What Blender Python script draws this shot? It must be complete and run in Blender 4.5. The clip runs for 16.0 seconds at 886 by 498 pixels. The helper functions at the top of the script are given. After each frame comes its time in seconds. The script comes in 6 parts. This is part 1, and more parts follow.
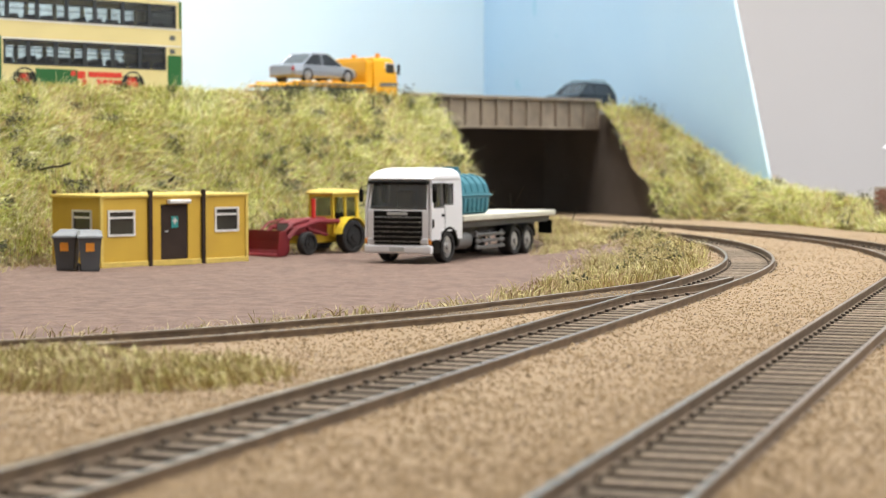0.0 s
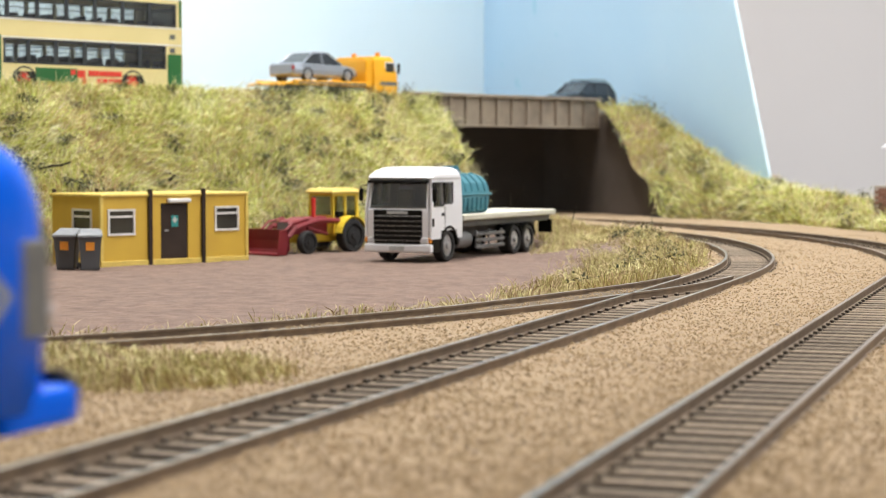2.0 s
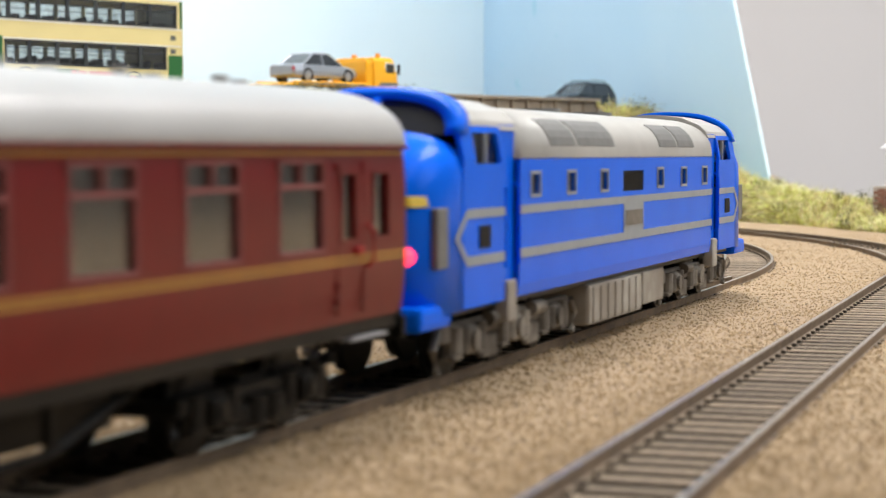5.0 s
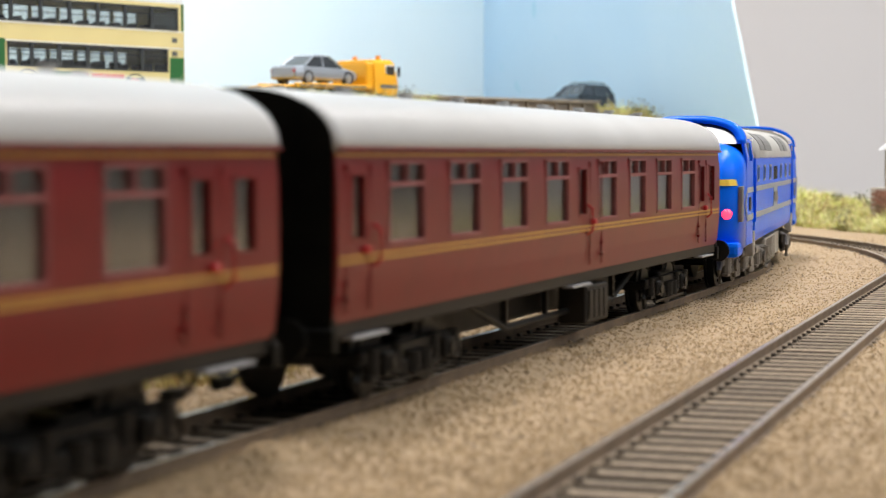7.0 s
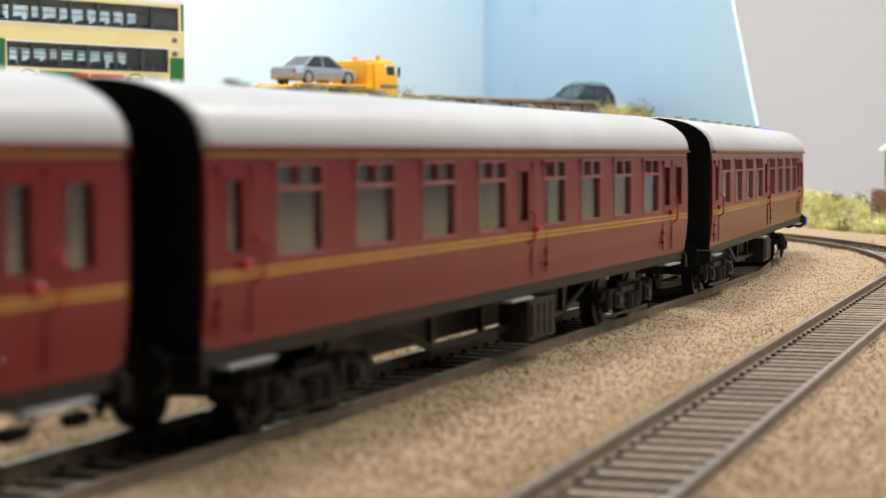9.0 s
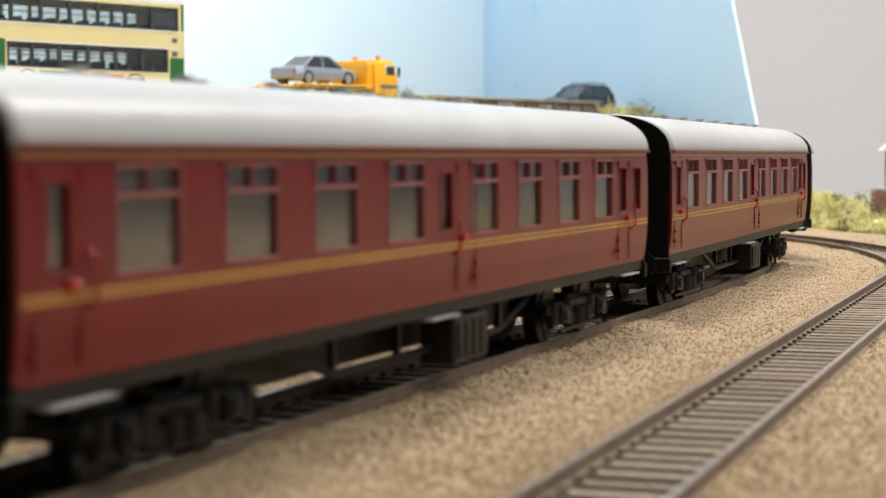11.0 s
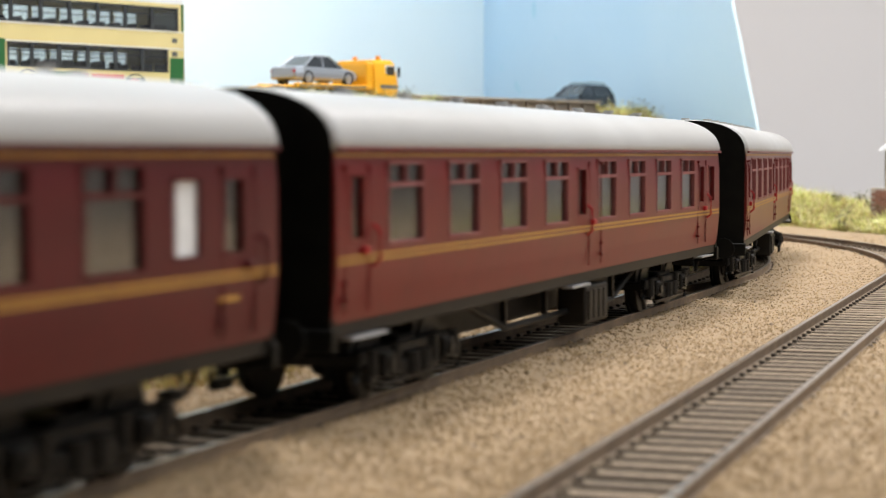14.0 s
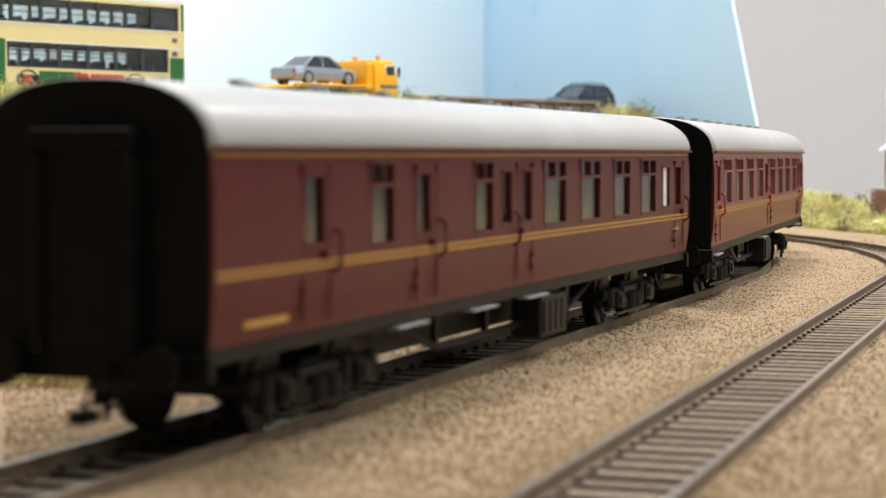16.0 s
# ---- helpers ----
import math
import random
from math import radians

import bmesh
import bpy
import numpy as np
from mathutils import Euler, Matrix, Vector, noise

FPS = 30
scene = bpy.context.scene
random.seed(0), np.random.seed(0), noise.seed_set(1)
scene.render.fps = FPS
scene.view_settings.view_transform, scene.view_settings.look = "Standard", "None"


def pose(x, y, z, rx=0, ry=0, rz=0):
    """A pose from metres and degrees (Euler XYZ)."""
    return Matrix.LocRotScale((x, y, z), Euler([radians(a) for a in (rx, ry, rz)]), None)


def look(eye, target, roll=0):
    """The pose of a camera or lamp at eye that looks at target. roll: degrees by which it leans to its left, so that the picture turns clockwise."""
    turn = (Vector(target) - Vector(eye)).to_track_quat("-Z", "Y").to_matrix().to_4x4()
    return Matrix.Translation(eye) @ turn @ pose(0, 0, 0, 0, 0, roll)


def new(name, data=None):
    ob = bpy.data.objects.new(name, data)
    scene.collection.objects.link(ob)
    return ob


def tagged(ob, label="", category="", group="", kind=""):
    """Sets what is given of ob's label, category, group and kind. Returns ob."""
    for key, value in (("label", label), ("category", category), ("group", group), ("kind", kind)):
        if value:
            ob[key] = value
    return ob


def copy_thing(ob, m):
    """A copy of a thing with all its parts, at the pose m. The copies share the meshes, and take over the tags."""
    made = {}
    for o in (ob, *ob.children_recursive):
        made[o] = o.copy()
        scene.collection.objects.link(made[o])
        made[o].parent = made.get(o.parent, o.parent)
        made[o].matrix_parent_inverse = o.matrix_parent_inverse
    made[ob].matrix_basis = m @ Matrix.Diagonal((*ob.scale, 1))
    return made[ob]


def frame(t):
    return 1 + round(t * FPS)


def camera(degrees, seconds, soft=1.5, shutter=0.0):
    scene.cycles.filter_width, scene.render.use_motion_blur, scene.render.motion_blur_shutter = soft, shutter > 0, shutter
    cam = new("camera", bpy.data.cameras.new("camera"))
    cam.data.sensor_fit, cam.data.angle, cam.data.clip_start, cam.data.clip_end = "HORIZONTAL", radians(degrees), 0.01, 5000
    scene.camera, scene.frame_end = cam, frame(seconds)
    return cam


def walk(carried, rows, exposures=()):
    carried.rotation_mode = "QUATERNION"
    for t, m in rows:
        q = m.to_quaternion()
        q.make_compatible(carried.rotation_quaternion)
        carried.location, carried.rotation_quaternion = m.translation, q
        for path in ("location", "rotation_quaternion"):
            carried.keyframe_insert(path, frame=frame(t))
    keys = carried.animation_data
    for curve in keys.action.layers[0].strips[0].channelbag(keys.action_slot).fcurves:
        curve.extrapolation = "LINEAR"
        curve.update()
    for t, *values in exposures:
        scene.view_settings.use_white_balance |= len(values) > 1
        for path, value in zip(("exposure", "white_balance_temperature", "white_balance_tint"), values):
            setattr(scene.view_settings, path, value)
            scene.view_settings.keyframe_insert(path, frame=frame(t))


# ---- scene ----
# A model railway at 1:76. The world is in metres; plans below are in millimetres, rail top at z = 0.
MM = 0.001
cam = camera(25.98, 16.0, soft=1.1, shutter=0.5)
cam.data.dof.use_dof = True
cam.data.dof.focus_distance = 0.57
cam.data.dof.aperture_fstop = 37


def eye(back, tilt):
    return pose(0, back * MM, 39.5 * MM, 90 - tilt, 0, 0)


PATH = [(0.0, eye(8, 2.86)), (1.0, eye(8, 2.87)), (1.6, eye(8, 2.89)), (4.2, eye(8, 2.89)), (6.3, eye(0, 2.82)), (16.0, eye(0, 2.81))]
walk(cam, PATH, exposures=[(0.0, 0.0), (4.2, 0.0), (6.3, 0.0), (16.0, 0.0)])

# ---- light: a closed room with unseen lamps added beside and above the layout ----
world = bpy.data.worlds.new("world")
scene.world = world
world.use_nodes = True
world.node_tree.nodes["Background"].inputs["Color"].default_value = (0.8, 0.9, 1.0, 1)
world.node_tree.nodes["Background"].inputs["Strength"].default_value = 0.3


def area_lamp(name, m, sx, sy, watts, colour):
    data = bpy.data.lights.new(name, "AREA")
    data.shape, data.size, data.size_y, data.energy, data.color = "RECTANGLE", sx, sy, watts, colour
    ob = new(name, data)
    ob.matrix_world = m
    return ob


# Unseen source added on the right to light the faces turned that way.
area_lamp("unseen_side_light", look((1.60, 0.15, 1.0), (0, 0.9, 0.05)), 1.3, 0.85, 14, (0.95, 0.98, 1.0))
# Low lamp added out of view so brightness falls off towards the camera.
area_lamp("unseen_strip_light", look((0.5, 0.88, 0.9), (0.2, 0.9, 0.0)), 1.0, 0.16, 11, (1.0, 0.985, 0.96))
# Unseen overhead source, deduced from the highlights along the train roofs.
area_lamp("unseen_overhead_light", look((-0.15, 0.75, 1.52), (-0.15, 0.76, 0), 0), 0.35, 1.2, 36, (1.0, 0.985, 0.96))
# Weak fill added behind and right of the camera.
area_lamp("unseen_overhead_light", look((0.75, -0.35, 1.52), (0.75, -0.34, 0), 0), 0.35, 1.2, 6, (1.0, 0.985, 0.96))


# ---- materials ----
def mat(name, c1, c2=None, rough=0.6, metal=0.0, scale=300.0, bump=0.0, bscale=None, c3=None, coords="Object", lo=0.35, hi=0.65, spec=0.5, island=0.0, obrand=0.0, emit=0.0):
    """Two-scale noise colour with a fine bump; scale is in cycles per metre."""
    m = bpy.data.materials.new(name)
    m.use_nodes = True
    nt = m.node_tree
    b = nt.nodes["Principled BSDF"]
    b.inputs["Roughness"].default_value = rough
    b.inputs["Metallic"].default_value = metal
    b.inputs["Specular IOR Level"].default_value = spec
    tc = nt.nodes.new("ShaderNodeTexCoord")
    c2 = c2 or tuple(v * 0.85 for v in c1)

    def noise_node(s, detail=6.0):
        n = nt.nodes.new("ShaderNodeTexNoise")
        n.inputs["Scale"].default_value = s
        n.inputs["Detail"].default_value = detail
        nt.links.new(tc.outputs[coords], n.inputs["Vector"])
        return n

    n1 = noise_node(scale)
    ramp = nt.nodes.new("ShaderNodeValToRGB")
    ramp.color_ramp.elements[0].position, ramp.color_ramp.elements[1].position = lo, hi
    ramp.color_ramp.elements[0].color, ramp.color_ramp.elements[1].color = (*c1, 1), (*c2, 1)
    nt.links.new(n1.outputs["Fac"], ramp.inputs["Fac"])
    out = ramp.outputs["Color"]
    if c3:
        n2 = noise_node(scale * 0.13, 3.0)
        r2 = nt.nodes.new("ShaderNodeValToRGB")
        r2.color_ramp.elements[0].position, r2.color_ramp.elements[1].position = 0.45, 0.68
        mx = nt.nodes.new("ShaderNodeMix")
        mx.data_type = "RGBA"
        nt.links.new(n2.outputs["Fac"], r2.inputs["Fac"])
        nt.links.new(r2.outputs["Color"], mx.inputs["Factor"])
        nt.links.new(out, mx.inputs["A"])
        mx.inputs["B"].default_value = (*c3, 1)
        out = mx.outputs["Result"]
    if island or obrand:
        info = nt.nodes.new("ShaderNodeNewGeometry" if island else "ShaderNodeObjectInfo")
        rng = nt.nodes.new("ShaderNodeMapRange")
        k = island or obrand
        rng.inputs["To Min"].default_value, rng.inputs["To Max"].default_value = 1 - k, 1 + k
        nt.links.new(info.outputs["Random Per Island" if island else "Random"], rng.inputs["Value"])
        hs = nt.nodes.new("ShaderNodeHueSaturation")
        nt.links.new(rng.outputs["Result"], hs.inputs["Value"])
        nt.links.new(out, hs.inputs["Color"])
        out = hs.outputs["Color"]
    nt.links.new(out, b.inputs["Base Color"])
    if bump:
        nb = noise_node(bscale or scale * 2)
        bp = nt.nodes.new("ShaderNodeBump")
        bp.inputs["Strength"].default_value = bump
        bp.inputs["Distance"].default_value = 0.0006
        nt.links.new(nb.outputs["Fac"], bp.inputs["Height"])
        nt.links.new(bp.outputs["Normal"], b.inputs["Normal"])
    if emit:
        b.inputs["Emission Color"].default_value = (*c1, 1)
        b.inputs["Emission Strength"].default_value = emit
    return m


def grass_mat(name, stops):
    """Fibre colours picked blade by blade."""
    m = bpy.data.materials.new(name)
    m.use_nodes = True
    nt = m.node_tree
    b = nt.nodes["Principled BSDF"]
    b.inputs["Roughness"].default_value = 0.6
    b.inputs["Specular IOR Level"].default_value = 0.25
    g = nt.nodes.new("ShaderNodeNewGeometry")
    tc = nt.nodes.new("ShaderNodeTexCoord")
    n = nt.nodes.new("ShaderNodeTexNoise")
    n.inputs["Scale"].default_value = 22.0
    n.inputs["Detail"].default_value = 4.0
    nt.links.new(tc.outputs["Object"], n.inputs["Vector"])
    mul = nt.nodes.new("ShaderNodeMath")
    mul.operation = "MULTIPLY_ADD"
    mul.inputs[1].default_value, mul.inputs[2].default_value = 0.64, -0.32
    nt.links.new(g.outputs["Random Per Island"], mul.inputs[0])
    add = nt.nodes.new("ShaderNodeMath")
    nt.links.new(mul.outputs[0], add.inputs[0])
    nt.links.new(n.outputs["Fac"], add.inputs[1])
    ramp = nt.nodes.new("ShaderNodeValToRGB")
    els = ramp.color_ramp.elements
    while len(els) < len(stops):
        els.new(0.5)
    for e, (p, c) in zip(els, stops):
        e.position, e.color = p, (*c, 1)
    nt.links.new(add.outputs[0], ramp.inputs["Fac"])
    nt.links.new(ramp.outputs["Color"], b.inputs["Base Color"])
    b.inputs["Subsurface Weight"].default_value = 0.0
    return m


def glass_mat(name, tint, gloss=0.12):
    m = bpy.data.materials.new(name)
    m.use_nodes = True
    nt = m.node_tree
    nt.nodes.remove(nt.nodes["Principled BSDF"])
    tr = nt.nodes.new("ShaderNodeBsdfTransparent")
    tr.inputs["Color"].default_value = (*tint, 1)
    gl = nt.nodes.new("ShaderNodeBsdfGlossy")
    gl.inputs["Roughness"].default_value = 0.16
    fr = nt.nodes.new("ShaderNodeFresnel")
    fr.inputs["IOR"].default_value = 1.5
    ad = nt.nodes.new("ShaderNodeMath")
    ad.inputs[1].default_value = gloss
    mix = nt.nodes.new("ShaderNodeMixShader")
    nt.links.new(fr.outputs[0], ad.inputs[0])
    nt.links.new(ad.outputs[0], mix.inputs[0])
    nt.links.new(tr.outputs[0], mix.inputs[1])
    nt.links.new(gl.outputs[0], mix.inputs[2])
    nt.links.new(mix.outputs[0], nt.nodes["Material Output"].inputs["Surface"])
    return m


MAROON = mat("coach_maroon", (0.138, 0.007, 0.008), (0.12, 0.006, 0.007), rough=0.32, scale=120, bump=0.03, spec=0.3)
DARK_MAROON = mat("coach_dark_maroon", (0.085, 0.009, 0.011), (0.072, 0.008, 0.01), rough=0.36, scale=120, bump=0.03, spec=0.25)
RED_TRIM = mat("coach_red_trim", (0.42, 0.015, 0.02), rough=0.4)
ROOF_GREY = mat("coach_roof_grey", (0.42, 0.42, 0.42), (0.385, 0.385, 0.385), rough=0.38, scale=60, bump=0.05, c3=(0.36, 0.355, 0.35))
BLACK = mat("satin_black", (0.004, 0.004, 0.004), (0.007, 0.007, 0.006), rough=0.45, spec=0.1, scale=200, bump=0.1)
UNDER = mat("underframe_black", (0.005, 0.005, 0.005), (0.01, 0.009, 0.008), rough=0.4, spec=0.2, scale=180, bump=0.2)
SOLEBAR = mat("solebar_grey_black", (0.012, 0.011, 0.01), (0.019, 0.016, 0.013), rough=0.45, spec=0.15, scale=150)
GOLD = mat("lining_gold", (0.42, 0.21, 0.035), (0.36, 0.18, 0.03), rough=0.45, scale=200)
PINK = mat("window_lip_pink", (0.22, 0.06, 0.06), rough=0.5)
STEP = mat("footboard_grey", (0.28, 0.28, 0.29), rough=0.4)
SEAT = mat("seat_brown", (0.36, 0.31, 0.28), (0.28, 0.24, 0.21), rough=0.8)
INTERIOR = mat("interior_grey", (0.6, 0.58, 0.57), rough=0.7)
WHITE_BLIND = mat("blind_white", (0.8, 0.8, 0.8), rough=0.6)
PANE = glass_mat("coach_pane", (0.8, 0.79, 0.78), 0.16)
VEHICLE_PANE = glass_mat("vehicle_pane", (0.93, 0.95, 0.95), 0.05)
BLUE = mat("loco_blue", (0.002, 0.13, 0.87), (0.002, 0.12, 0.82), rough=0.25, scale=80, bump=0.03, spec=0.08)
CAB_GLASS = mat("loco_windscreen_glass", (0.02, 0.022, 0.025), (0.035, 0.036, 0.038), rough=0.1, scale=40)
LOCO_ROOF = mat("loco_roof_grey", (0.42, 0.41, 0.39), (0.36, 0.35, 0.33), rough=0.4, scale=90, bump=0.1)
LOCO_PANEL = mat("loco_roof_panel_dark", (0.13, 0.13, 0.13), (0.17, 0.17, 0.165), rough=0.5, scale=500)
LOCO_LINE = mat("loco_stripe_grey", (0.3, 0.33, 0.36), rough=0.45)
BOGIE = mat("loco_bogie_grey", (0.26, 0.235, 0.2), (0.12, 0.1, 0.08), rough=0.6, scale=260, bump=0.3, c3=(0.05, 0.04, 0.03))
TANK_GREY = mat("loco_tank_grey", (0.42, 0.4, 0.36), (0.3, 0.27, 0.23), rough=0.55, scale=200, bump=0.3, c3=(0.2, 0.17, 0.14))
YELLOW_TRIM = mat("trim_yellow", (0.7, 0.5, 0.04), rough=0.5)
TAIL_LAMP = mat("tail_lamp_red", (1.0, 0.03, 0.07), rough=0.3, emit=3.5)
STEEL = mat("rail_head_steel", (0.44, 0.385, 0.32), (0.32, 0.27, 0.215), rough=0.28, metal=0.9, scale=160)
RAIL_SIDE = mat("rail_web_rust", (0.21, 0.145, 0.09), (0.14, 0.095, 0.06), rough=0.7, scale=220, bump=0.2)
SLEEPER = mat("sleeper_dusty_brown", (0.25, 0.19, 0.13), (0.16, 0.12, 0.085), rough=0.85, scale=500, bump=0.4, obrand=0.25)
# Side colour paints in the shade of the gaps between sleepers.
SLEEPER_SHADE = mat("sleeper_side_gap_shade", (0.03, 0.022, 0.017), (0.05, 0.037, 0.028), rough=0.85, scale=400)
GRAIN = mat("ballast_grain", (0.37, 0.265, 0.15), (0.32, 0.225, 0.125), rough=0.9, scale=60, island=0.3)
DARK_GRAIN = mat("ballast_grain_dirty", (0.17, 0.13, 0.1), (0.24, 0.185, 0.135), rough=0.9, scale=60, island=0.4)
CRUMB = mat("earth_crumb", (0.2, 0.135, 0.1), (0.28, 0.2, 0.15), rough=0.95, scale=60, island=0.5)
SKY_PAINT = mat("backdrop_pale_blue", (0.76, 0.88, 0.93), (0.79, 0.9, 0.94), rough=0.85, scale=12, bump=0.08, bscale=400, c3=(0.82, 0.91, 0.94))
SKY_PAINT_DEEP = mat("backdrop_blue", (0.5, 0.7, 0.87), (0.53, 0.72, 0.88), rough=0.85, scale=14, bump=0.08, bscale=400, c3=(0.47, 0.67, 0.86))
SMUDGE = mat("paint_smudge_blue", (0.38, 0.64, 0.81), (0.43, 0.68, 0.83), rough=0.8, scale=80)
BOARD_EDGE = mat("board_cut_edge", (0.6, 0.74, 0.82), rough=0.8)
# Grey for the unseen walls, chosen to hold down the room's bounced light.
PLASTER_LOW_BOUNCE = mat("room_wall_low_bounce", (0.34, 0.34, 0.34), (0.36, 0.36, 0.355), rough=0.9, scale=3)
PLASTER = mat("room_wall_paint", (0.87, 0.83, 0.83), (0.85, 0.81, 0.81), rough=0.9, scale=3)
# Unseen ceiling and floor, darkened for the same lower fill.
CEILING = mat("room_ceiling_paint", (0.4, 0.4, 0.4), rough=0.9, scale=3)
CARPET = mat("room_floor_carpet", (0.06, 0.06, 0.06), (0.08, 0.08, 0.075), rough=0.95, scale=90)
GIRDER = mat("girder_weathered", (0.25, 0.2, 0.15), (0.18, 0.145, 0.11), rough=0.75, scale=120, bump=0.3, c3=(0.3, 0.25, 0.19))
ABUTMENT = mat("abutment_dark_card", (0.115, 0.09, 0.075), (0.09, 0.072, 0.06), rough=0.85, scale=40, bump=0.2)
ROAD = mat("road_grey", (0.16, 0.155, 0.15), (0.2, 0.195, 0.19), rough=0.9, scale=200, bump=0.3)


# ---- mesh helpers, in millimetres ----
def part(name, bm, material, parent=None, label="", smooth=False):
    """Links a bmesh (drawn in millimetres) as one mesh object under a thing or a part."""
    bmesh.ops.recalc_face_normals(bm, faces=bm.faces)
    me = bpy.data.meshes.new(name)
    bm.to_mesh(me)
    bm.free()
    return from_mesh(name, me, material, parent, label, smooth)


def from_mesh(name, me, material, parent=None, label="", smooth=False):
    me.transform(Matrix.Scale(MM, 4))
    for mt in material if isinstance(material, (list, tuple)) else [material]:
        me.materials.append(mt)
    if smooth:
        me.polygons.foreach_set("use_smooth", [True] * len(me.polygons))
    ob = new(name, me)
    ob.parent = parent
    if label:
        tagged(ob, label)
    return ob


def thing(name, label, category, m=None, group="", kind=""):
    ob = new(name)
    if m is not None:
        ob.matrix_world = m
    return tagged(ob, label, category, group, kind)


def at(x, y, z, rz=0):
    return pose(x * MM, y * MM, z * MM, 0, 0, rz)


def box(bm, x0, x1, y0, y1, z0, z1, bevel=0.0, seg=1):
    r = bmesh.ops.create_cube(bm, size=1.0)
    vs = r["verts"]
    for v in vs:
        v.co = Vector((x0 + (v.co.x + 0.5) * (x1 - x0), y0 + (v.co.y + 0.5) * (y1 - y0), z0 + (v.co.z + 0.5) * (z1 - z0)))
    if bevel:
        es = list({e for v in vs for e in v.link_edges})
        bmesh.ops.bevel(bm, geom=es, offset=bevel, segments=seg, affect="EDGES", profile=0.6)
    return vs


def boxed(*a, **k):
    bm = bmesh.new()
    box(bm, *a, **k)
    return bm


def cyl(bm, c, r, length, axis="X", seg=20, r2=None):
    rot = {"X": Matrix.Rotation(radians(90), 4, "Y"), "Y": Matrix.Rotation(radians(-90), 4, "X"), "Z": Matrix.Identity(4)}[axis]
    bmesh.ops.create_cone(bm, cap_ends=True, segments=seg, radius1=r, radius2=r if r2 is None else r2, depth=length, matrix=Matrix.Translation(c) @ rot)


def loft(bm, rings, caps=True):
    """Skins closed rings of equal length."""
    vr = [[bm.verts.new(p) for p in ring] for ring in rings]
    n = len(vr[0])
    for a, b in zip(vr[:-1], vr[1:]):
        for i in range(n):
            bm.faces.new((a[i], a[(i + 1) % n], b[(i + 1) % n], b[i]))
    if caps:
        bm.faces.new(vr[0])
        bm.faces.new(vr[-1])


def tube(bm, pts, r, seg=6):
    rings = []
    for i, p in enumerate(pts):
        a, b = Vector(pts[max(i - 1, 0)]), Vector(pts[min(i + 1, len(pts) - 1)])
        q = (b - a).to_track_quat("Z", "Y")
        rings.append([Vector(p) + q @ Vector((r * math.cos(k * math.tau / seg), r * math.sin(k * math.tau / seg), 0)) for k in range(seg)])
    loft(bm, rings)


def panel(bm, us, vs, holes, place, depth):
    """A sheet in (u, v) with rectangular openings that have reveals; place(u, v, d) gives the point at d behind the face."""
    us = sorted(set(list(us) + [h[0] for h in holes] + [h[1] for h in holes]))
    vs = sorted(set(list(vs) + [h[2] for h in holes] + [h[3] for h in holes]))
    cache = {}

    def vert(u, v, d):
        k = (round(u, 3), round(v, 3), d)
        if k not in cache:
            cache[k] = bm.verts.new(place(u, v, d))
        return cache[k]

    def hole(i, j):
        if not (0 <= i < len(us) - 1 and 0 <= j < len(vs) - 1):
            return True
        u, v = (us[i] + us[i + 1]) / 2, (vs[j] + vs[j + 1]) / 2
        return any(h[0] < u < h[1] and h[2] < v < h[3] for h in holes)

    for i in range(len(us) - 1):
        for j in range(len(vs) - 1):
            if hole(i, j):
                continue
            u0, u1, v0, v1 = us[i], us[i + 1], vs[j], vs[j + 1]
            bm.faces.new([vert(u0, v0, 0), vert(u1, v0, 0), vert(u1, v1, 0), vert(u0, v1, 0)])
            bm.faces.new([vert(u0, v0, depth), vert(u0, v1, depth), vert(u1, v1, depth), vert(u1, v0, depth)])
            for di, dj, a, b in ((-1, 0, (u0, v0), (u0, v1)), (1, 0, (u1, v0), (u1, v1)), (0, -1, (u0, v0), (u1, v0)), (0, 1, (u0, v1), (u1, v1))):
                if hole(i + di, j + dj):
                    bm.faces.new([vert(*a, 0), vert(*b, 0), vert(*b, depth), vert(*a, depth)])


def soup(name, verts, faces, material, parent=None, smooth=False):
    me = bpy.data.meshes.new(name)
    me.from_pydata([tuple(map(float, v)) for v in verts], [], faces)
    return from_mesh(name, me, material, parent, smooth=smooth)


# ---- the plan: two concentric tracks and a siding ----
CX, CY = -393.5, 812.0


def track_path(radius, turn):
    a0 = radians(turn)

    def f(s):
        """Place and heading (from +y towards +x) at s mm past the start of the bend."""
        th = a0 - max(s, 0) / radius
        x, y = CX + radius * math.cos(th), CY - radius * math.sin(th)
        if s < 0:
            x, y = x + s * math.sin(a0), y + s * math.cos(a0)
        return x, y, th
    return f




def eased_path():
    """The main line: straight, then a gentle easement that tightens into the bend; s = 0 where the bend proper begins."""
    step, s_in, s_end = 2.0, -220.0, 1700.0
    th = radians(20.0)
    x, y = CX + 520.0 * math.cos(th) + s_in * math.sin(th), CY - 520.0 * math.sin(th) + s_in * math.cos(th)
    table = [(x, y, th)]
    s = s_in
    while s < s_end:
        k = 1 / 7600 if s < 0 else 1 / 620 if s < 200 else 1 / 495
        x, y = x + step * math.sin(th - k * step / 2), y + step * math.cos(th - k * step / 2)
        th -= k * step
        s += step
        table.append((x, y, th))

    def f(s):
        if s <= s_in:
            x0, y0, t0 = table[0]
            return x0 + (s - s_in) * math.sin(t0), y0 + (s - s_in) * math.cos(t0), t0
        i = min(int((s - s_in) / step), len(table) - 2)
        w = (s - s_in) / step - i
        return tuple(a + (b - a) * w for a, b in zip(table[i], table[i + 1]))
    return f


MAIN = eased_path()
OUTER = track_path(577.0, 18.5)
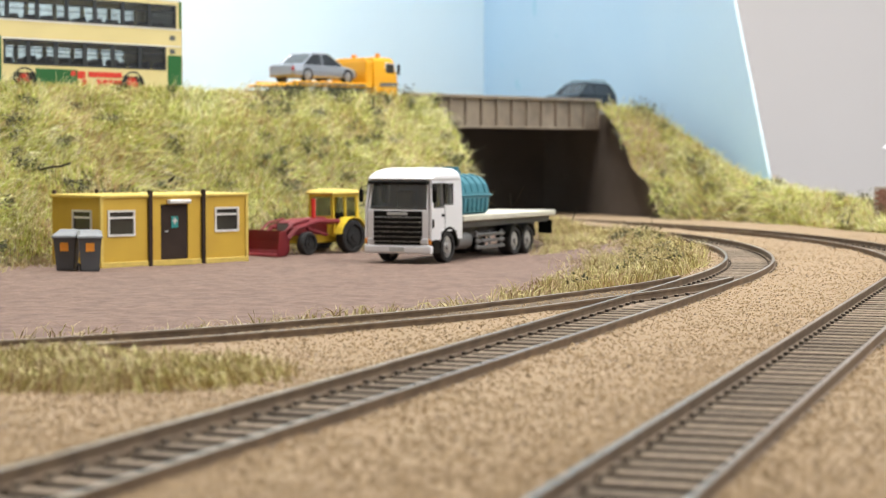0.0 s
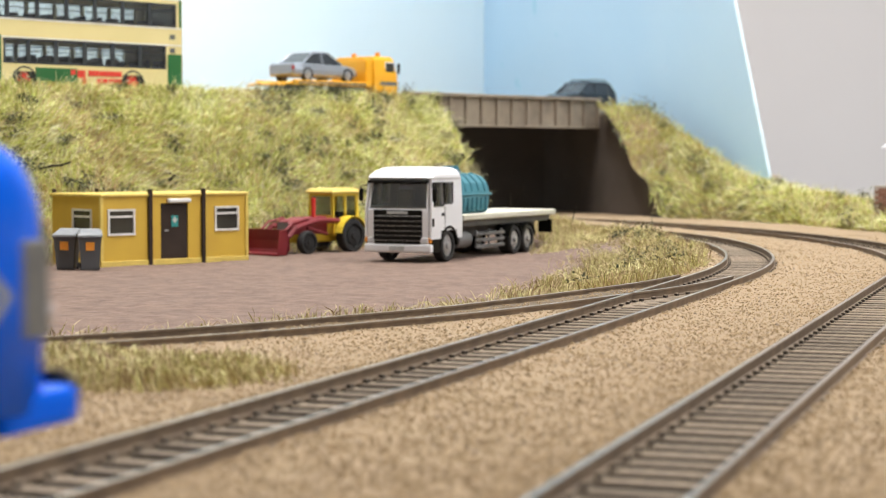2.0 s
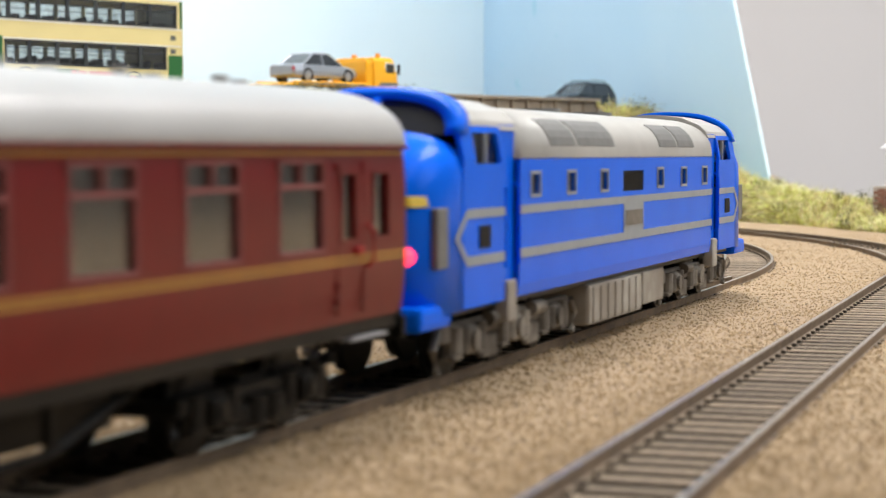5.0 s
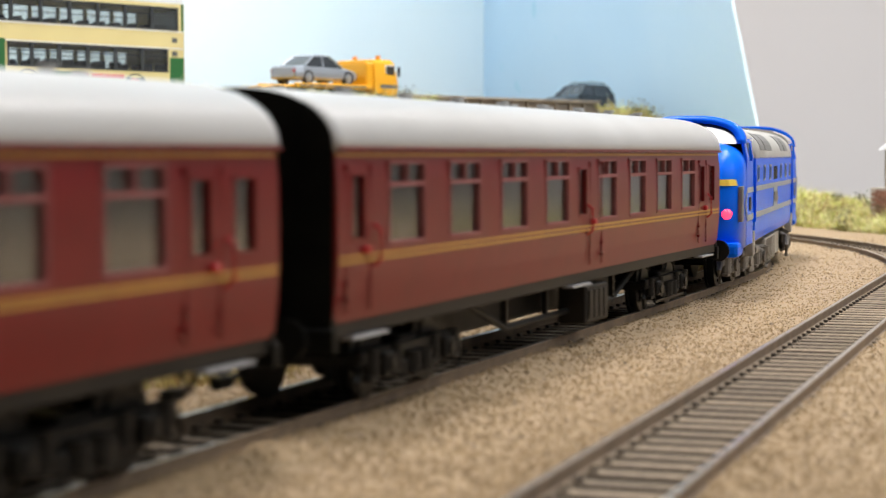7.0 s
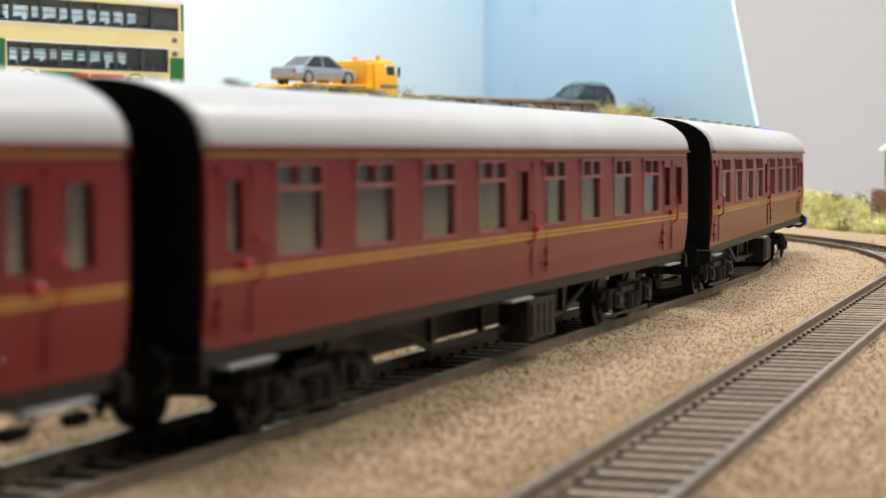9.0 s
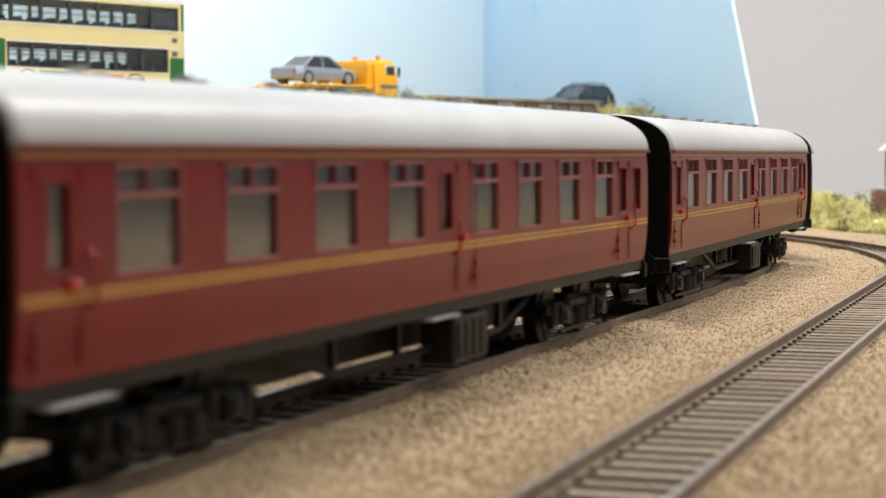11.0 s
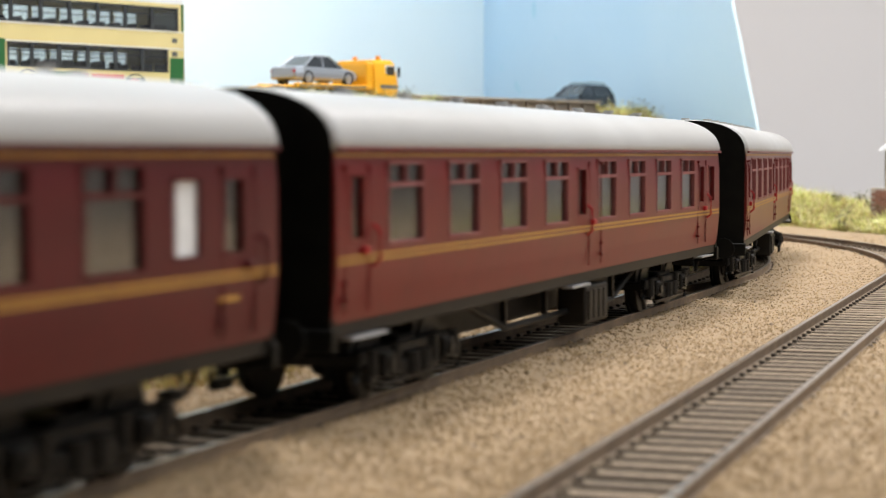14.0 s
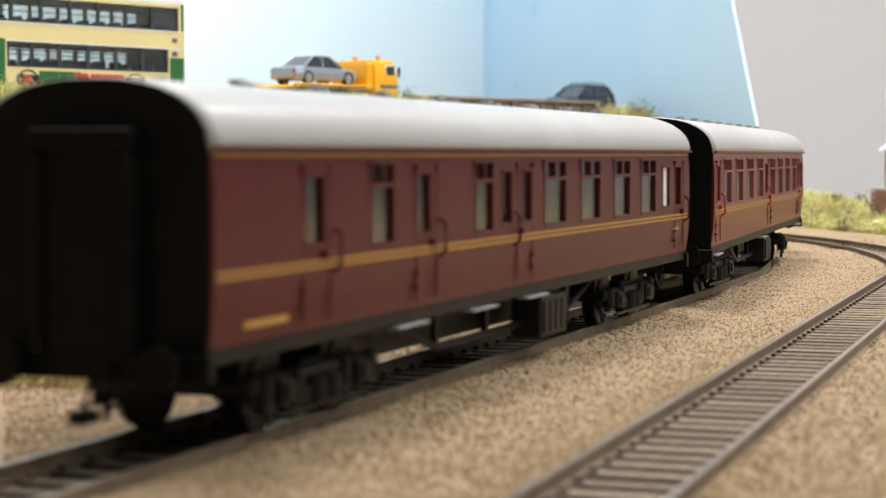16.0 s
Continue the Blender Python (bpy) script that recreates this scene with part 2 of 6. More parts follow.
SIDING_PTS = [(-330, 262), (-250, 300), (-170, 349), (-88, 405), (-44, 440), (-18, 466), (8, 495), (41, 544), (70, 592), (91, 640)]


def spline(pts):
    P = [Vector((x, y, 0)) for x, y in pts]
    out = []
    for i in range(len(P) - 1):
        a, b, c, d = P[max(i - 1, 0)], P[i], P[i + 1], P[min(i + 2, len(P) - 1)]
        for k in range(12):
            t = k / 12
            out.append(0.5 * ((2 * b) + (c - a) * t + (2 * a - 5 * b + 4 * c - d) * t * t + (3 * b - a - 3 * c + d) * t ** 3))
    out.append(P[-1])
    return out


SID = spline(SIDING_PTS)
SID_LEN = [0.0]
for _a, _b in zip(SID[:-1], SID[1:]):
    SID_LEN.append(SID_LEN[-1] + (_b - _a).length)


def SIDING(s):
    i = min(max(int(np.searchsorted(SID_LEN, s)) - 1, 0), len(SID) - 2)
    t = (s - SID_LEN[i]) / (SID_LEN[i + 1] - SID_LEN[i])
    p = SID[i].lerp(SID[i + 1], t)
    j, k = max(i - 2, 0), min(i + 3, len(SID) - 1)
    d = SID[k] - SID[j]
    return p.x, p.y, math.atan2(d.x, d.y)


MAIN_XY = np.array([MAIN(s)[:2] for s in range(-1500, 700, 10)])
OUTER_XY = np.array([OUTER(s)[:2] for s in range(-1500, 700, 10)])
SID_XY = np.array([(p.x, p.y) for p in SID])


def near(x, y, line):
    return float(np.sqrt(((line - (x, y)) ** 2).sum(1).min()))


def smooth(a, b, v):
    t = min(max((v - a) / (b - a), 0), 1)
    return t * t * (3 - 2 * t)


def siding_side(x, y):
    """Signed distance to the siding: positive on the yard's side."""
    d = ((SID_XY - (x, y)) ** 2).sum(1)
    i = int(d.argmin())
    j, k = max(i - 1, 0), min(i + 1, len(SID_XY) - 1)
    t = SID_XY[k] - SID_XY[j]
    cross = t[0] * (y - SID_XY[i][1]) - t[1] * (x - SID_XY[i][0])
    return math.copysign(math.sqrt(d[i]), cross)


# road line along the embankment's crest, and the embankment's foot
EDGE0, EDGE_DIR, EDGE_N = np.array([-2.0, 1150.0]), np.array([0.66, 0.751]), np.array([0.751, -0.66])
FOOT = [(-330, 560), (-240, 680), (-196, 800), (-142, 874), (-108, 912), (-42, 966), (-5, 1020), (22, 1075), (30, 1100)]


def track_offset(x, y, radius, turn):
    """Signed distance from a track's centre line, positive outside the bend."""
    a0 = radians(turn)
    dx, dy = x - CX, y - CY
    if math.atan2(-dy, dx) > a0:
        return dx * math.cos(a0) - dy * math.sin(a0) - radius
    return math.hypot(dx, dy) - radius


MAIN_LINE = np.array([MAIN(s) for s in range(-1500, 900, 5)])


def main_offset(x, y):
    """Signed distance from the main line, positive outside the bend."""
    i = int(((MAIN_LINE[:, 0] - x) ** 2 + (MAIN_LINE[:, 1] - y) ** 2).argmin())
    px_, py_, th = MAIN_LINE[i]
    return (x - px_) * math.cos(th) - (y - py_) * math.sin(th)


def offsets(x, y):
    return main_offset(x, y), track_offset(x, y, 577.0, 18.5), siding_side(x, y) if -345 < x < 110 and y < 660 else -99.0


def yard_of(x, y, m, sd):
    """1 in the goods yard, 0 on the trackbed."""
    d = min(-m - 20, 60) if y > 585 else sd
    return smooth(10, 26, d)


def yard_mask(x, y):
    m, o, sd = offsets(x, y)
    return yard_of(x, y, m, sd)


def bed_of(m, o, sd):
    """1 between the rails of a track."""
    return max(1 - smooth(7.0, 9.4, abs(m)), 1 - smooth(7.0, 9.4, abs(o)), 0.7 * (1 - smooth(7.0, 11, abs(sd))))


def ground_z(x, y):
    m, o, sd = offsets(x, y)
    k = yard_of(x, y, m, sd)
    z = -2.6 * (1 - k) - 8.0 * k
    d = min(abs(m), abs(o))
    z += 0.9 * smooth(8.6, 10.2, d) * (1 - smooth(13, 22, d)) * (1 - k)
    z -= 1.2 * (1 - smooth(7.4, 9.0, d))
    if y < 640:
        z += (1 - smooth(12, 22, abs(sd))) * (-1.5 - z) * 0.9 * smooth(14, 20, min(abs(m), 30))
    if y > 960:
        z += 3.5 * smooth(960, 1180, y) * (k + 0.6)
    if 840 < y < 1080 and 0 < x < 110:
        away = smooth(15, 26, -m)
        z += away * (11 * math.exp(-((x - 42) / 22) ** 2 - ((y - 985) / 34) ** 2) + 6 * math.exp(-((x - 74) / 22) ** 2 - ((y - 880) / 40) ** 2))
    rough = 0.35 if d < 8 else 1.0
    return z + rough * (0.5 * noise.noise(Vector((x * 0.03, y * 0.03, 0))) + 0.3 * noise.noise(Vector((x * 0.15, y * 0.15, 3))))


def build_ground():
    xs = np.concatenate([np.arange(-1150, -340, 60), np.arange(-340, 300, 2.5), np.arange(300, 700, 40)])
    ys = np.concatenate([np.arange(-1750, 120, 60), np.concatenate([np.arange(120, 700, 2.5), np.arange(700, 1340, 4)]), np.arange(1340, 1760, 40)])
    verts, mask, bed = [], [], []
    for y in ys:
        for x in xs:
            fine = -345 < x < 305 and 115 < y < 1345
            verts.append((x, y, ground_z(x, y) if fine else -3.4 if x > -340 or y < 300 else -8.0))
            m, o, sd = offsets(x, y)
            mask.append(yard_of(x, y, m, sd) if fine else 0.0)
            bed.append(bed_of(m, o, sd))
    nx = len(xs)
    faces = [(j * nx + i, j * nx + i + 1, (j + 1) * nx + i + 1, (j + 1) * nx + i) for j in range(len(ys) - 1) for i in range(nx - 1)]
    me = bpy.data.meshes.new("ground")
    me.from_pydata([tuple(map(float, v)) for v in verts], [], faces)
    at_ = me.attributes.new("yard", "FLOAT", "POINT")
    at_.data.foreach_set("value", mask)
    at_ = me.attributes.new("bed", "FLOAT", "POINT")
    at_.data.foreach_set("value", bed)
    g = from_mesh("ground", me, ground_material(), smooth=True)
    return tagged(g, "sandy tan ballast ground with a reddish brown earth yard", "ground", kind="structure")


def ground_material():
    m = mat("ground_ballast_and_earth", (0.33, 0.235, 0.142), (0.26, 0.182, 0.108), rough=0.92, scale=900, bump=0.6, bscale=1100, c3=(0.275, 0.196, 0.113))
    nt = m.node_tree
    b = nt.nodes["Principled BSDF"]
    base = b.inputs["Base Color"].links[0].from_socket
    tc = nt.nodes["Texture Coordinate"]
    n = nt.nodes.new("ShaderNodeTexNoise")
    n.inputs["Scale"].default_value, n.inputs["Detail"].default_value = 150, 12
    n.inputs["Roughness"].default_value = 0.75
    nt.links.new(tc.outputs["Object"], n.inputs["Vector"])
    r = nt.nodes.new("ShaderNodeValToRGB")
    r.color_ramp.elements[0].position, r.color_ramp.elements[1].position = 0.35, 0.65
    r.color_ramp.elements[0].color, r.color_ramp.elements[1].color = (0.105, 0.066, 0.05, 1), (0.225, 0.148, 0.113, 1)
    nt.links.new(n.outputs["Fac"], r.inputs["Fac"])
    att = nt.nodes.new("ShaderNodeAttribute")
    att.attribute_name = "yard"
    mx = nt.nodes.new("ShaderNodeMix")
    mx.data_type = "RGBA"
    nt.links.new(att.outputs["Fac"], mx.inputs["Factor"])
    nt.links.new(base, mx.inputs["A"])
    nt.links.new(r.outputs["Color"], mx.inputs["B"])
    # Track dirt, darkened further to paint the shade between sleepers.
    dirt_and_shade = nt.nodes.new("ShaderNodeValToRGB")
    dirt_and_shade.color_ramp.elements[0].position, dirt_and_shade.color_ramp.elements[1].position = 0.35, 0.7
    dirt_and_shade.color_ramp.elements[0].color, dirt_and_shade.color_ramp.elements[1].color = (0.03, 0.023, 0.018, 1), (0.1, 0.075, 0.052, 1)
    nt.links.new(n.outputs["Fac"], dirt_and_shade.inputs["Fac"])
    bed = nt.nodes.new("ShaderNodeAttribute")
    bed.attribute_name = "bed"
    my = nt.nodes.new("ShaderNodeMix")
    my.data_type = "RGBA"
    nt.links.new(bed.outputs["Fac"], my.inputs["Factor"])
    nt.links.new(mx.outputs["Result"], my.inputs["A"])
    nt.links.new(dirt_and_shade.outputs["Color"], my.inputs["B"])
    nt.links.new(my.outputs["Result"], b.inputs["Base Color"])
    return m


build_ground()


def build_grains():
    """Loose ballast grains on the shoulders and between the tracks."""
    rng = np.random.default_rng(4)
    tan, dirty = ([], []), ([], [])
    shape = [(1, 0, 0), (-1, 0, 0), (0, 1, 0), (0, -1, 0), (0, 0, 1), (0, 0, -1)]
    tris = [(0, 2, 4), (2, 1, 4), (1, 3, 4), (3, 0, 4), (2, 0, 5), (1, 2, 5), (3, 1, 5), (0, 3, 5)]
    count = 0
    while count < 60000:
        y = 190 * (5.2 ** rng.random())
        x = rng.uniform(-0.23, 0.25) * y
        m, o, sd = offsets(x, y)
        if yard_of(x, y, m, sd) > 0.3 or min(abs(abs(m) - 8.75), abs(abs(o) - 8.75)) < 1.3:
            continue
        inside = min(abs(m), abs(o)) < 8
        if inside and rng.random() < 0.85:
            continue
        V, F = dirty if inside or (rng.random() < 0.03) else tan
        r = rng.uniform(0.15, 0.42) * (1.0 if rng.random() < 0.98 else 1.6)
        z = ground_z(x, y) + r * 0.08
        b = len(V)
        q = Euler(rng.uniform(0, 6, 3)).to_matrix()
        k = rng.uniform(0.6, 1.25, 3)
        for c in shape:
            p = q @ Vector((c[0] * k[0], c[1] * k[1], c[2] * k[2])) * r
            V.append((x + p.x, y + p.y, z + p.z))
        F += [tuple(b + i for i in t) for t in tris]
        count += 1
    tagged(soup("ballast_grains", *tan, GRAIN), "loose sandy tan ballast grains", "ballast", kind="stuff")
    tagged(soup("dirty_grains", *dirty, DARK_GRAIN), "dark dirty ballast grains among the sleepers", "ballast", kind="stuff")


build_grains()


def build_yard_crumbs():
    """Small crumbs of earth strewn over the yard."""
    rng = np.random.default_rng(9)
    V, F = [], []
    while len(F) < 4 * 5000:
        y = rng.uniform(440, 960)
        x = rng.uniform(-0.24, 0.12) * y
        m, o, sd = offsets(x, y)
        if yard_of(x, y, m, sd) < 0.6:
            continue
        r = rng.uniform(0.12, 0.34)
        z = ground_z(x, y)
        b = len(V)
        a = rng.uniform(0, 6)
        V += [(x + r * math.cos(a + k * 2.1), y + r * math.sin(a + k * 2.1), z - 0.1) for k in range(3)] + [(x, y, z + r * 0.5)]
        F += [(b, b + 1, b + 3), (b + 1, b + 2, b + 3), (b + 2, b, b + 3), (b, b + 2, b + 1)]
    tagged(soup("earth_crumbs", V, F, CRUMB), "small crumbs of brown earth strewn over the yard", "earth", kind="stuff")


build_yard_crumbs()


# ---- tracks ----
def build_track(name, path, s0, s1, near0, near1, label, spacing=7.7):
    tr = thing(name, label, "railway track", kind="structure")
    for side in (-1, 1):
        bm = bmesh.new()
        prof = [(-0.85, -2.5), (0.85, -2.5), (0.85, -2.25), (0.3, -2.0), (0.3, -0.75), (0.55, -0.6), (0.55, -0.08), (0.45, 0.0), (-0.45, 0.0), (-0.55, -0.08), (-0.55, -0.6), (-0.3, -0.75), (-0.3, -2.0), (-0.85, -2.25)]
        rings = []
        s = s0
        while s <= s1:
            x, y, th = path(s)
            rings.append([Vector((x + (side * 8.75 + u) * math.cos(th), y - (side * 8.75 + u) * math.sin(th), w)) for u, w in prof])
            s += 8 if s > near0 - 60 else 60
        loft(bm, rings)
        for f in bm.faces:
            f.material_index = 1 if f.calc_center_median().z > -0.02 else 0
        part("rail", bm, [RAIL_SIDE, STEEL], tr, "rusty rail with a polished steel head")
    bm = bmesh.new()
    box(bm, -15, 15, -1.6, 1.6, -4.6, -2.5, 0.25)
    for side in (-1, 1):
        for e in (-1, 1):
            box(bm, side * 8.75 + e * 1.3 - 0.5, side * 8.75 + e * 1.3 + 0.5, -0.7, 0.7, -2.6, -1.7, 0.15)
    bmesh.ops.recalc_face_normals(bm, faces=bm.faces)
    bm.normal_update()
    # Upward faces take the dusty colour, the rest the painted gap shade.
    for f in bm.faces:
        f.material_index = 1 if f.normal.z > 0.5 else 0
    first = part("sleeper", bm, [SLEEPER_SHADE, SLEEPER], tr)
    me = first.data
    rest_v, rest_f = [], []
    k = 0
    s = s0
    rng = random.Random(3)
    while s < s1:
        x, y, th = path(s)
        th += rng.uniform(-0.012, 0.012)
        if near0 <= s <= near1:
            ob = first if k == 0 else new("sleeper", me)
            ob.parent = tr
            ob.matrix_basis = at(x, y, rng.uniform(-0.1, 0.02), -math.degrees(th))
            k += 1
        else:
            c, sn, b = math.cos(th), math.sin(th), len(rest_v)
            for z in (-4.4, -2.5):
                for u, v in ((-15, -1.5), (15, -1.5), (15, 1.5), (-15, 1.5)):
                    rest_v.append((x + u * c + v * sn, y - u * sn + v * c, z))
            rest_f += [tuple(b + i for i in q) for q in ((4, 5, 6, 7), (0, 1, 5, 4), (1, 2, 6, 5), (2, 3, 7, 6), (3, 0, 4, 7))]
        s += spacing
    if rest_v:
        tagged(soup("far_sleepers", rest_v, rest_f, SLEEPER, tr), kind="stuff")
    return tr


# ---- room and backdrop ----
def slab(name, p, q, z0, z1, thick, material, label, category, kind="structure"):
    """An upright board from p to q, its face on the line, thickness to the left of p to q."""
    (x0, y0), (x1, y1) = p, q
    d = Vector((x1 - x0, y1 - y0, 0)).normalized()
    n = Vector((-d.y, d.x, 0)) * thick
    bm = bmesh.new()
    loft(bm, [[Vector((x0, y0, z)), Vector((x1, y1, z)), Vector((x1, y1, z)) + n, Vector((x0, y0, z)) + n] for z in (z0, z1)])
    return tagged(part(name, bm, material), label, category, kind=kind)


ROOM = (-1700.0, 1650.0, -2200.0, 2400.0, -900.0, 1550.0)
X0, X1, Y0, Y1, Z0, Z1 = ROOM
tagged(part("floor", boxed(X0, X1, Y0, Y1, Z0 - 40, Z0), CARPET), "unseen carpet floor, kept dark to cut bounced light", "floor", kind="structure")
tagged(part("ceiling", boxed(X0, X1, Y0, Y1, Z1, Z1 + 40), CEILING), "unseen ceiling, greyed to cut bounced light", "ceiling", kind="structure")
slab("wall_north", (X1, Y1), (X0, Y1), Z0, Z1, -60, PLASTER, "plain off-white painted room wall", "wall")
slab("wall_south", (X0, Y0), (X1, Y0), Z0, Z1, -60, PLASTER_LOW_BOUNCE, "unseen room wall, greyed to cut bounced light", "wall")
slab("wall_west", (X0, Y1), (X0, Y0), Z0, Z1, -60, PLASTER_LOW_BOUNCE, "unseen room wall, greyed to cut bounced light", "wall")


# East wall out of view; its opening is made up for the side light.
def opening_wall():
    bm = bmesh.new()
    panel(bm, [Y0, Y1], [Z0, Z1], [(-550, 850, 500, 1450)], lambda u, v, d: Vector((X1 + d, u, v)), 60)
    tagged(part("wall_east", bm, PLASTER_LOW_BOUNCE), "unseen greyed room wall with an opening added for the side light", "wall", kind="structure")


opening_wall()
# Housings made up for the two unseen overhead lights.
for yy, xx in ((750, -150), (-350, 750)):
    cl = thing("ceiling_lamp", "unseen strip lamp added at the ceiling", "lamp", at(xx, yy, 1550), group="ceiling lamps")
    part("housing", boxed(-200, 200, -640, 640, -22, 0, 6), CEILING, cl)

# Housing and rods made up to carry the added low lamp.
sl = thing("strip_lamp", "unseen strip lamp added beside the layout on two rods", "lamp", at(520, 880, 905))
part("housing", boxed(-90, 90, -540, 540, 12, 40, 8), CEILING, sl)
for yy in (-400, 400):
    bm = bmesh.new()
    cyl(bm, (0, yy, 343), 4, 606, "Z", 10)
    part("rod", bm, CEILING, sl)

tagged(part("baseboard", boxed(-1150, 660, -1750, 1720, -60, -14), mat("baseboard_ply", (0.4, 0.28, 0.16), rough=0.7, scale=30)), "plywood baseboard carrying the layout", "baseboard", kind="structure")

CORNER = (34.0, 1605.0)
slab("backdrop_left", CORNER, (-640.0, 838.0), 60, 700, -9, SKY_PAINT, "pale blue painted backdrop board", "backdrop")


def board_right():
    """Blue end board whose free end is cut on a slant."""
    d = Vector((201 - 34, 1150 - 1605, 0)).normalized()
    n = Vector((-d.y, d.x, 0)) * 1.6
    o = Vector((34, 1605, 0))
    ln = (Vector((201, 1150, 0)) - o).length
    ln -= 12
    out = [(0, -14), (ln + 4, -14), (ln + 4, 10), (ln - 292, 720), (0, 720)]
    bm = bmesh.new()
    loft(bm, [[o + d * u + Vector((0, 0, z)) for u, z in out], [o + d * u + n + Vector((0, 0, z)) for u, z in out]])
    bm.faces.ensure_lookup_table()
    b = part("backdrop_right", bm, SKY_PAINT_DEEP)
    tagged(b, "blue painted backdrop board with a slanting cut edge", "backdrop", kind="structure")
    bm = bmesh.new()
    a, c = out[2], out[3]
    p, q = o + d * (a[0] + 0.4) + Vector((0, 0, a[1])), o + d * (c[0] + 0.4) + Vector((0, 0, c[1]))
    side = n.normalized()
    e = d * 0.5
    loft(bm, [[p - side * 0.25, p - side * 0.25 - e, p + n - e, p + n], [q - side * 0.25, q - side * 0.25 - e, q + n - e, q + n]])
    part("cut_edge", bm, BOARD_EDGE, b, "pale unpainted cut edge")
    rng = random.Random(5)
    for u, z, sx, sz in ((107, 152, 5, 9), (72, 95, 5, 5), (78, 91, 3, 4), (40, 110, 2.5, 3), (150, 128, 2, 2)):
        bm = bmesh.new()
        ring = [(math.cos(k * math.tau / 11) * sx * rng.uniform(0.5, 1), math.sin(k * math.tau / 11) * sz * rng.uniform(0.5, 1)) for k in range(11)]
        loft(bm, [[o + d * (u + a) + Vector((0, 0, z + c)) - side * k for a, c in ring] for k in (-0.1, 0.15)])
        part("paint_smudge", bm, SMUDGE, b, "darker blue paint smudge")


board_right()


# ---- embankments, road and bridge ----
GRASS = grass_mat("static_grass_fibre", [(0.16, (0.24, 0.22, 0.04)), (0.3, (0.5, 0.53, 0.1)), (0.43, (0.68, 0.76, 0.2)), (0.56, (0.86, 0.87, 0.43)), (0.7, (0.74, 0.56, 0.3)), (0.86, (0.36, 0.22, 0.1))])
LOW_GRASS = grass_mat("low_grass_fibre", [(0.16, (0.25, 0.18, 0.07)), (0.32, (0.44, 0.39, 0.14)), (0.46, (0.6, 0.56, 0.24)), (0.6, (0.66, 0.56, 0.32)), (0.74, (0.5, 0.36, 0.21)), (0.88, (0.27, 0.17, 0.09))])
WISP = mat("straw_fibre", (0.88, 0.85, 0.58), (0.76, 0.68, 0.4), rough=0.6, scale=30, island=0.2)
TURF = mat("turf_base", (0.11, 0.1, 0.035), (0.19, 0.16, 0.06), rough=0.95, scale=70, bump=0.8, bscale=300, c3=(0.24, 0.15, 0.08))
LEAF = mat("bush_leaf_olive", (0.055, 0.057, 0.028), (0.115, 0.12, 0.058), rough=0.8, scale=90, island=0.45)
TWIG = mat("twig_dark", (0.045, 0.032, 0.022), rough=0.85)
ROAD_Z = 68.0


def along(poly, n):
    P = np.array(poly, float)
    seg = np.sqrt(((P[1:] - P[:-1]) ** 2).sum(1))
    c = np.concatenate([[0], np.cumsum(seg)])
    t = np.linspace(0, c[-1], n)
    return np.stack([np.interp(t, c, P[:, k]) for k in range(P.shape[1])], 1)


def bank_grid(foot, crest, nu, nv, bulge, rough, profile):
    """Rows of points from the foot line to the crest line."""
    f, c = along(foot, nu), along(crest, nu)
    G = np.zeros((nu, nv, 3))
    for i in range(nu):
        for j in range(nv):
            t = j / (nv - 1)
            p = f[i] * (1 - t) + c[i] * t
            z = f[i][2] + (c[i][2] - f[i][2]) * profile(t)
            k = math.sin(math.pi * t)
            q = Vector((p[0] * 0.022, p[1] * 0.022, z * 0.03))
            z += k * (bulge + rough * noise.noise(q) + 0.45 * rough * noise.noise(q * 3.1))
            G[i, j] = (p[0], p[1], z)
    return G


def grid_mesh(name, G, material, parent=None):
    nu, nv = G.shape[:2]
    faces = [(i * nv + j, (i + 1) * nv + j, (i + 1) * nv + j + 1, i * nv + j + 1) for i in range(nu - 1) for j in range(nv - 1)]
    return soup(name, G.reshape(-1, 3), faces, material, parent, smooth=True)


def on_grid(G, rng, n):
    nu, nv = G.shape[:2]
    u, v = rng.random(n) * (nu - 1.001), rng.random(n) * (nv - 1.001)
    i, j = u.astype(int), v.astype(int)
    a, b = (u - i)[:, None], (v - j)[:, None]
    p = G[i, j] * (1 - a) * (1 - b) + G[i + 1, j] * a * (1 - b) + G[i, j + 1] * (1 - a) * b + G[i + 1, j + 1] * a * b
    nrm = np.cross(G[i + 1, j] - G[i, j], G[i, j + 1] - G[i, j])
    nrm /= np.linalg.norm(nrm, axis=1)[:, None] + 1e-9
    nrm[nrm[:, 2] < 0] *= -1
    return p, nrm


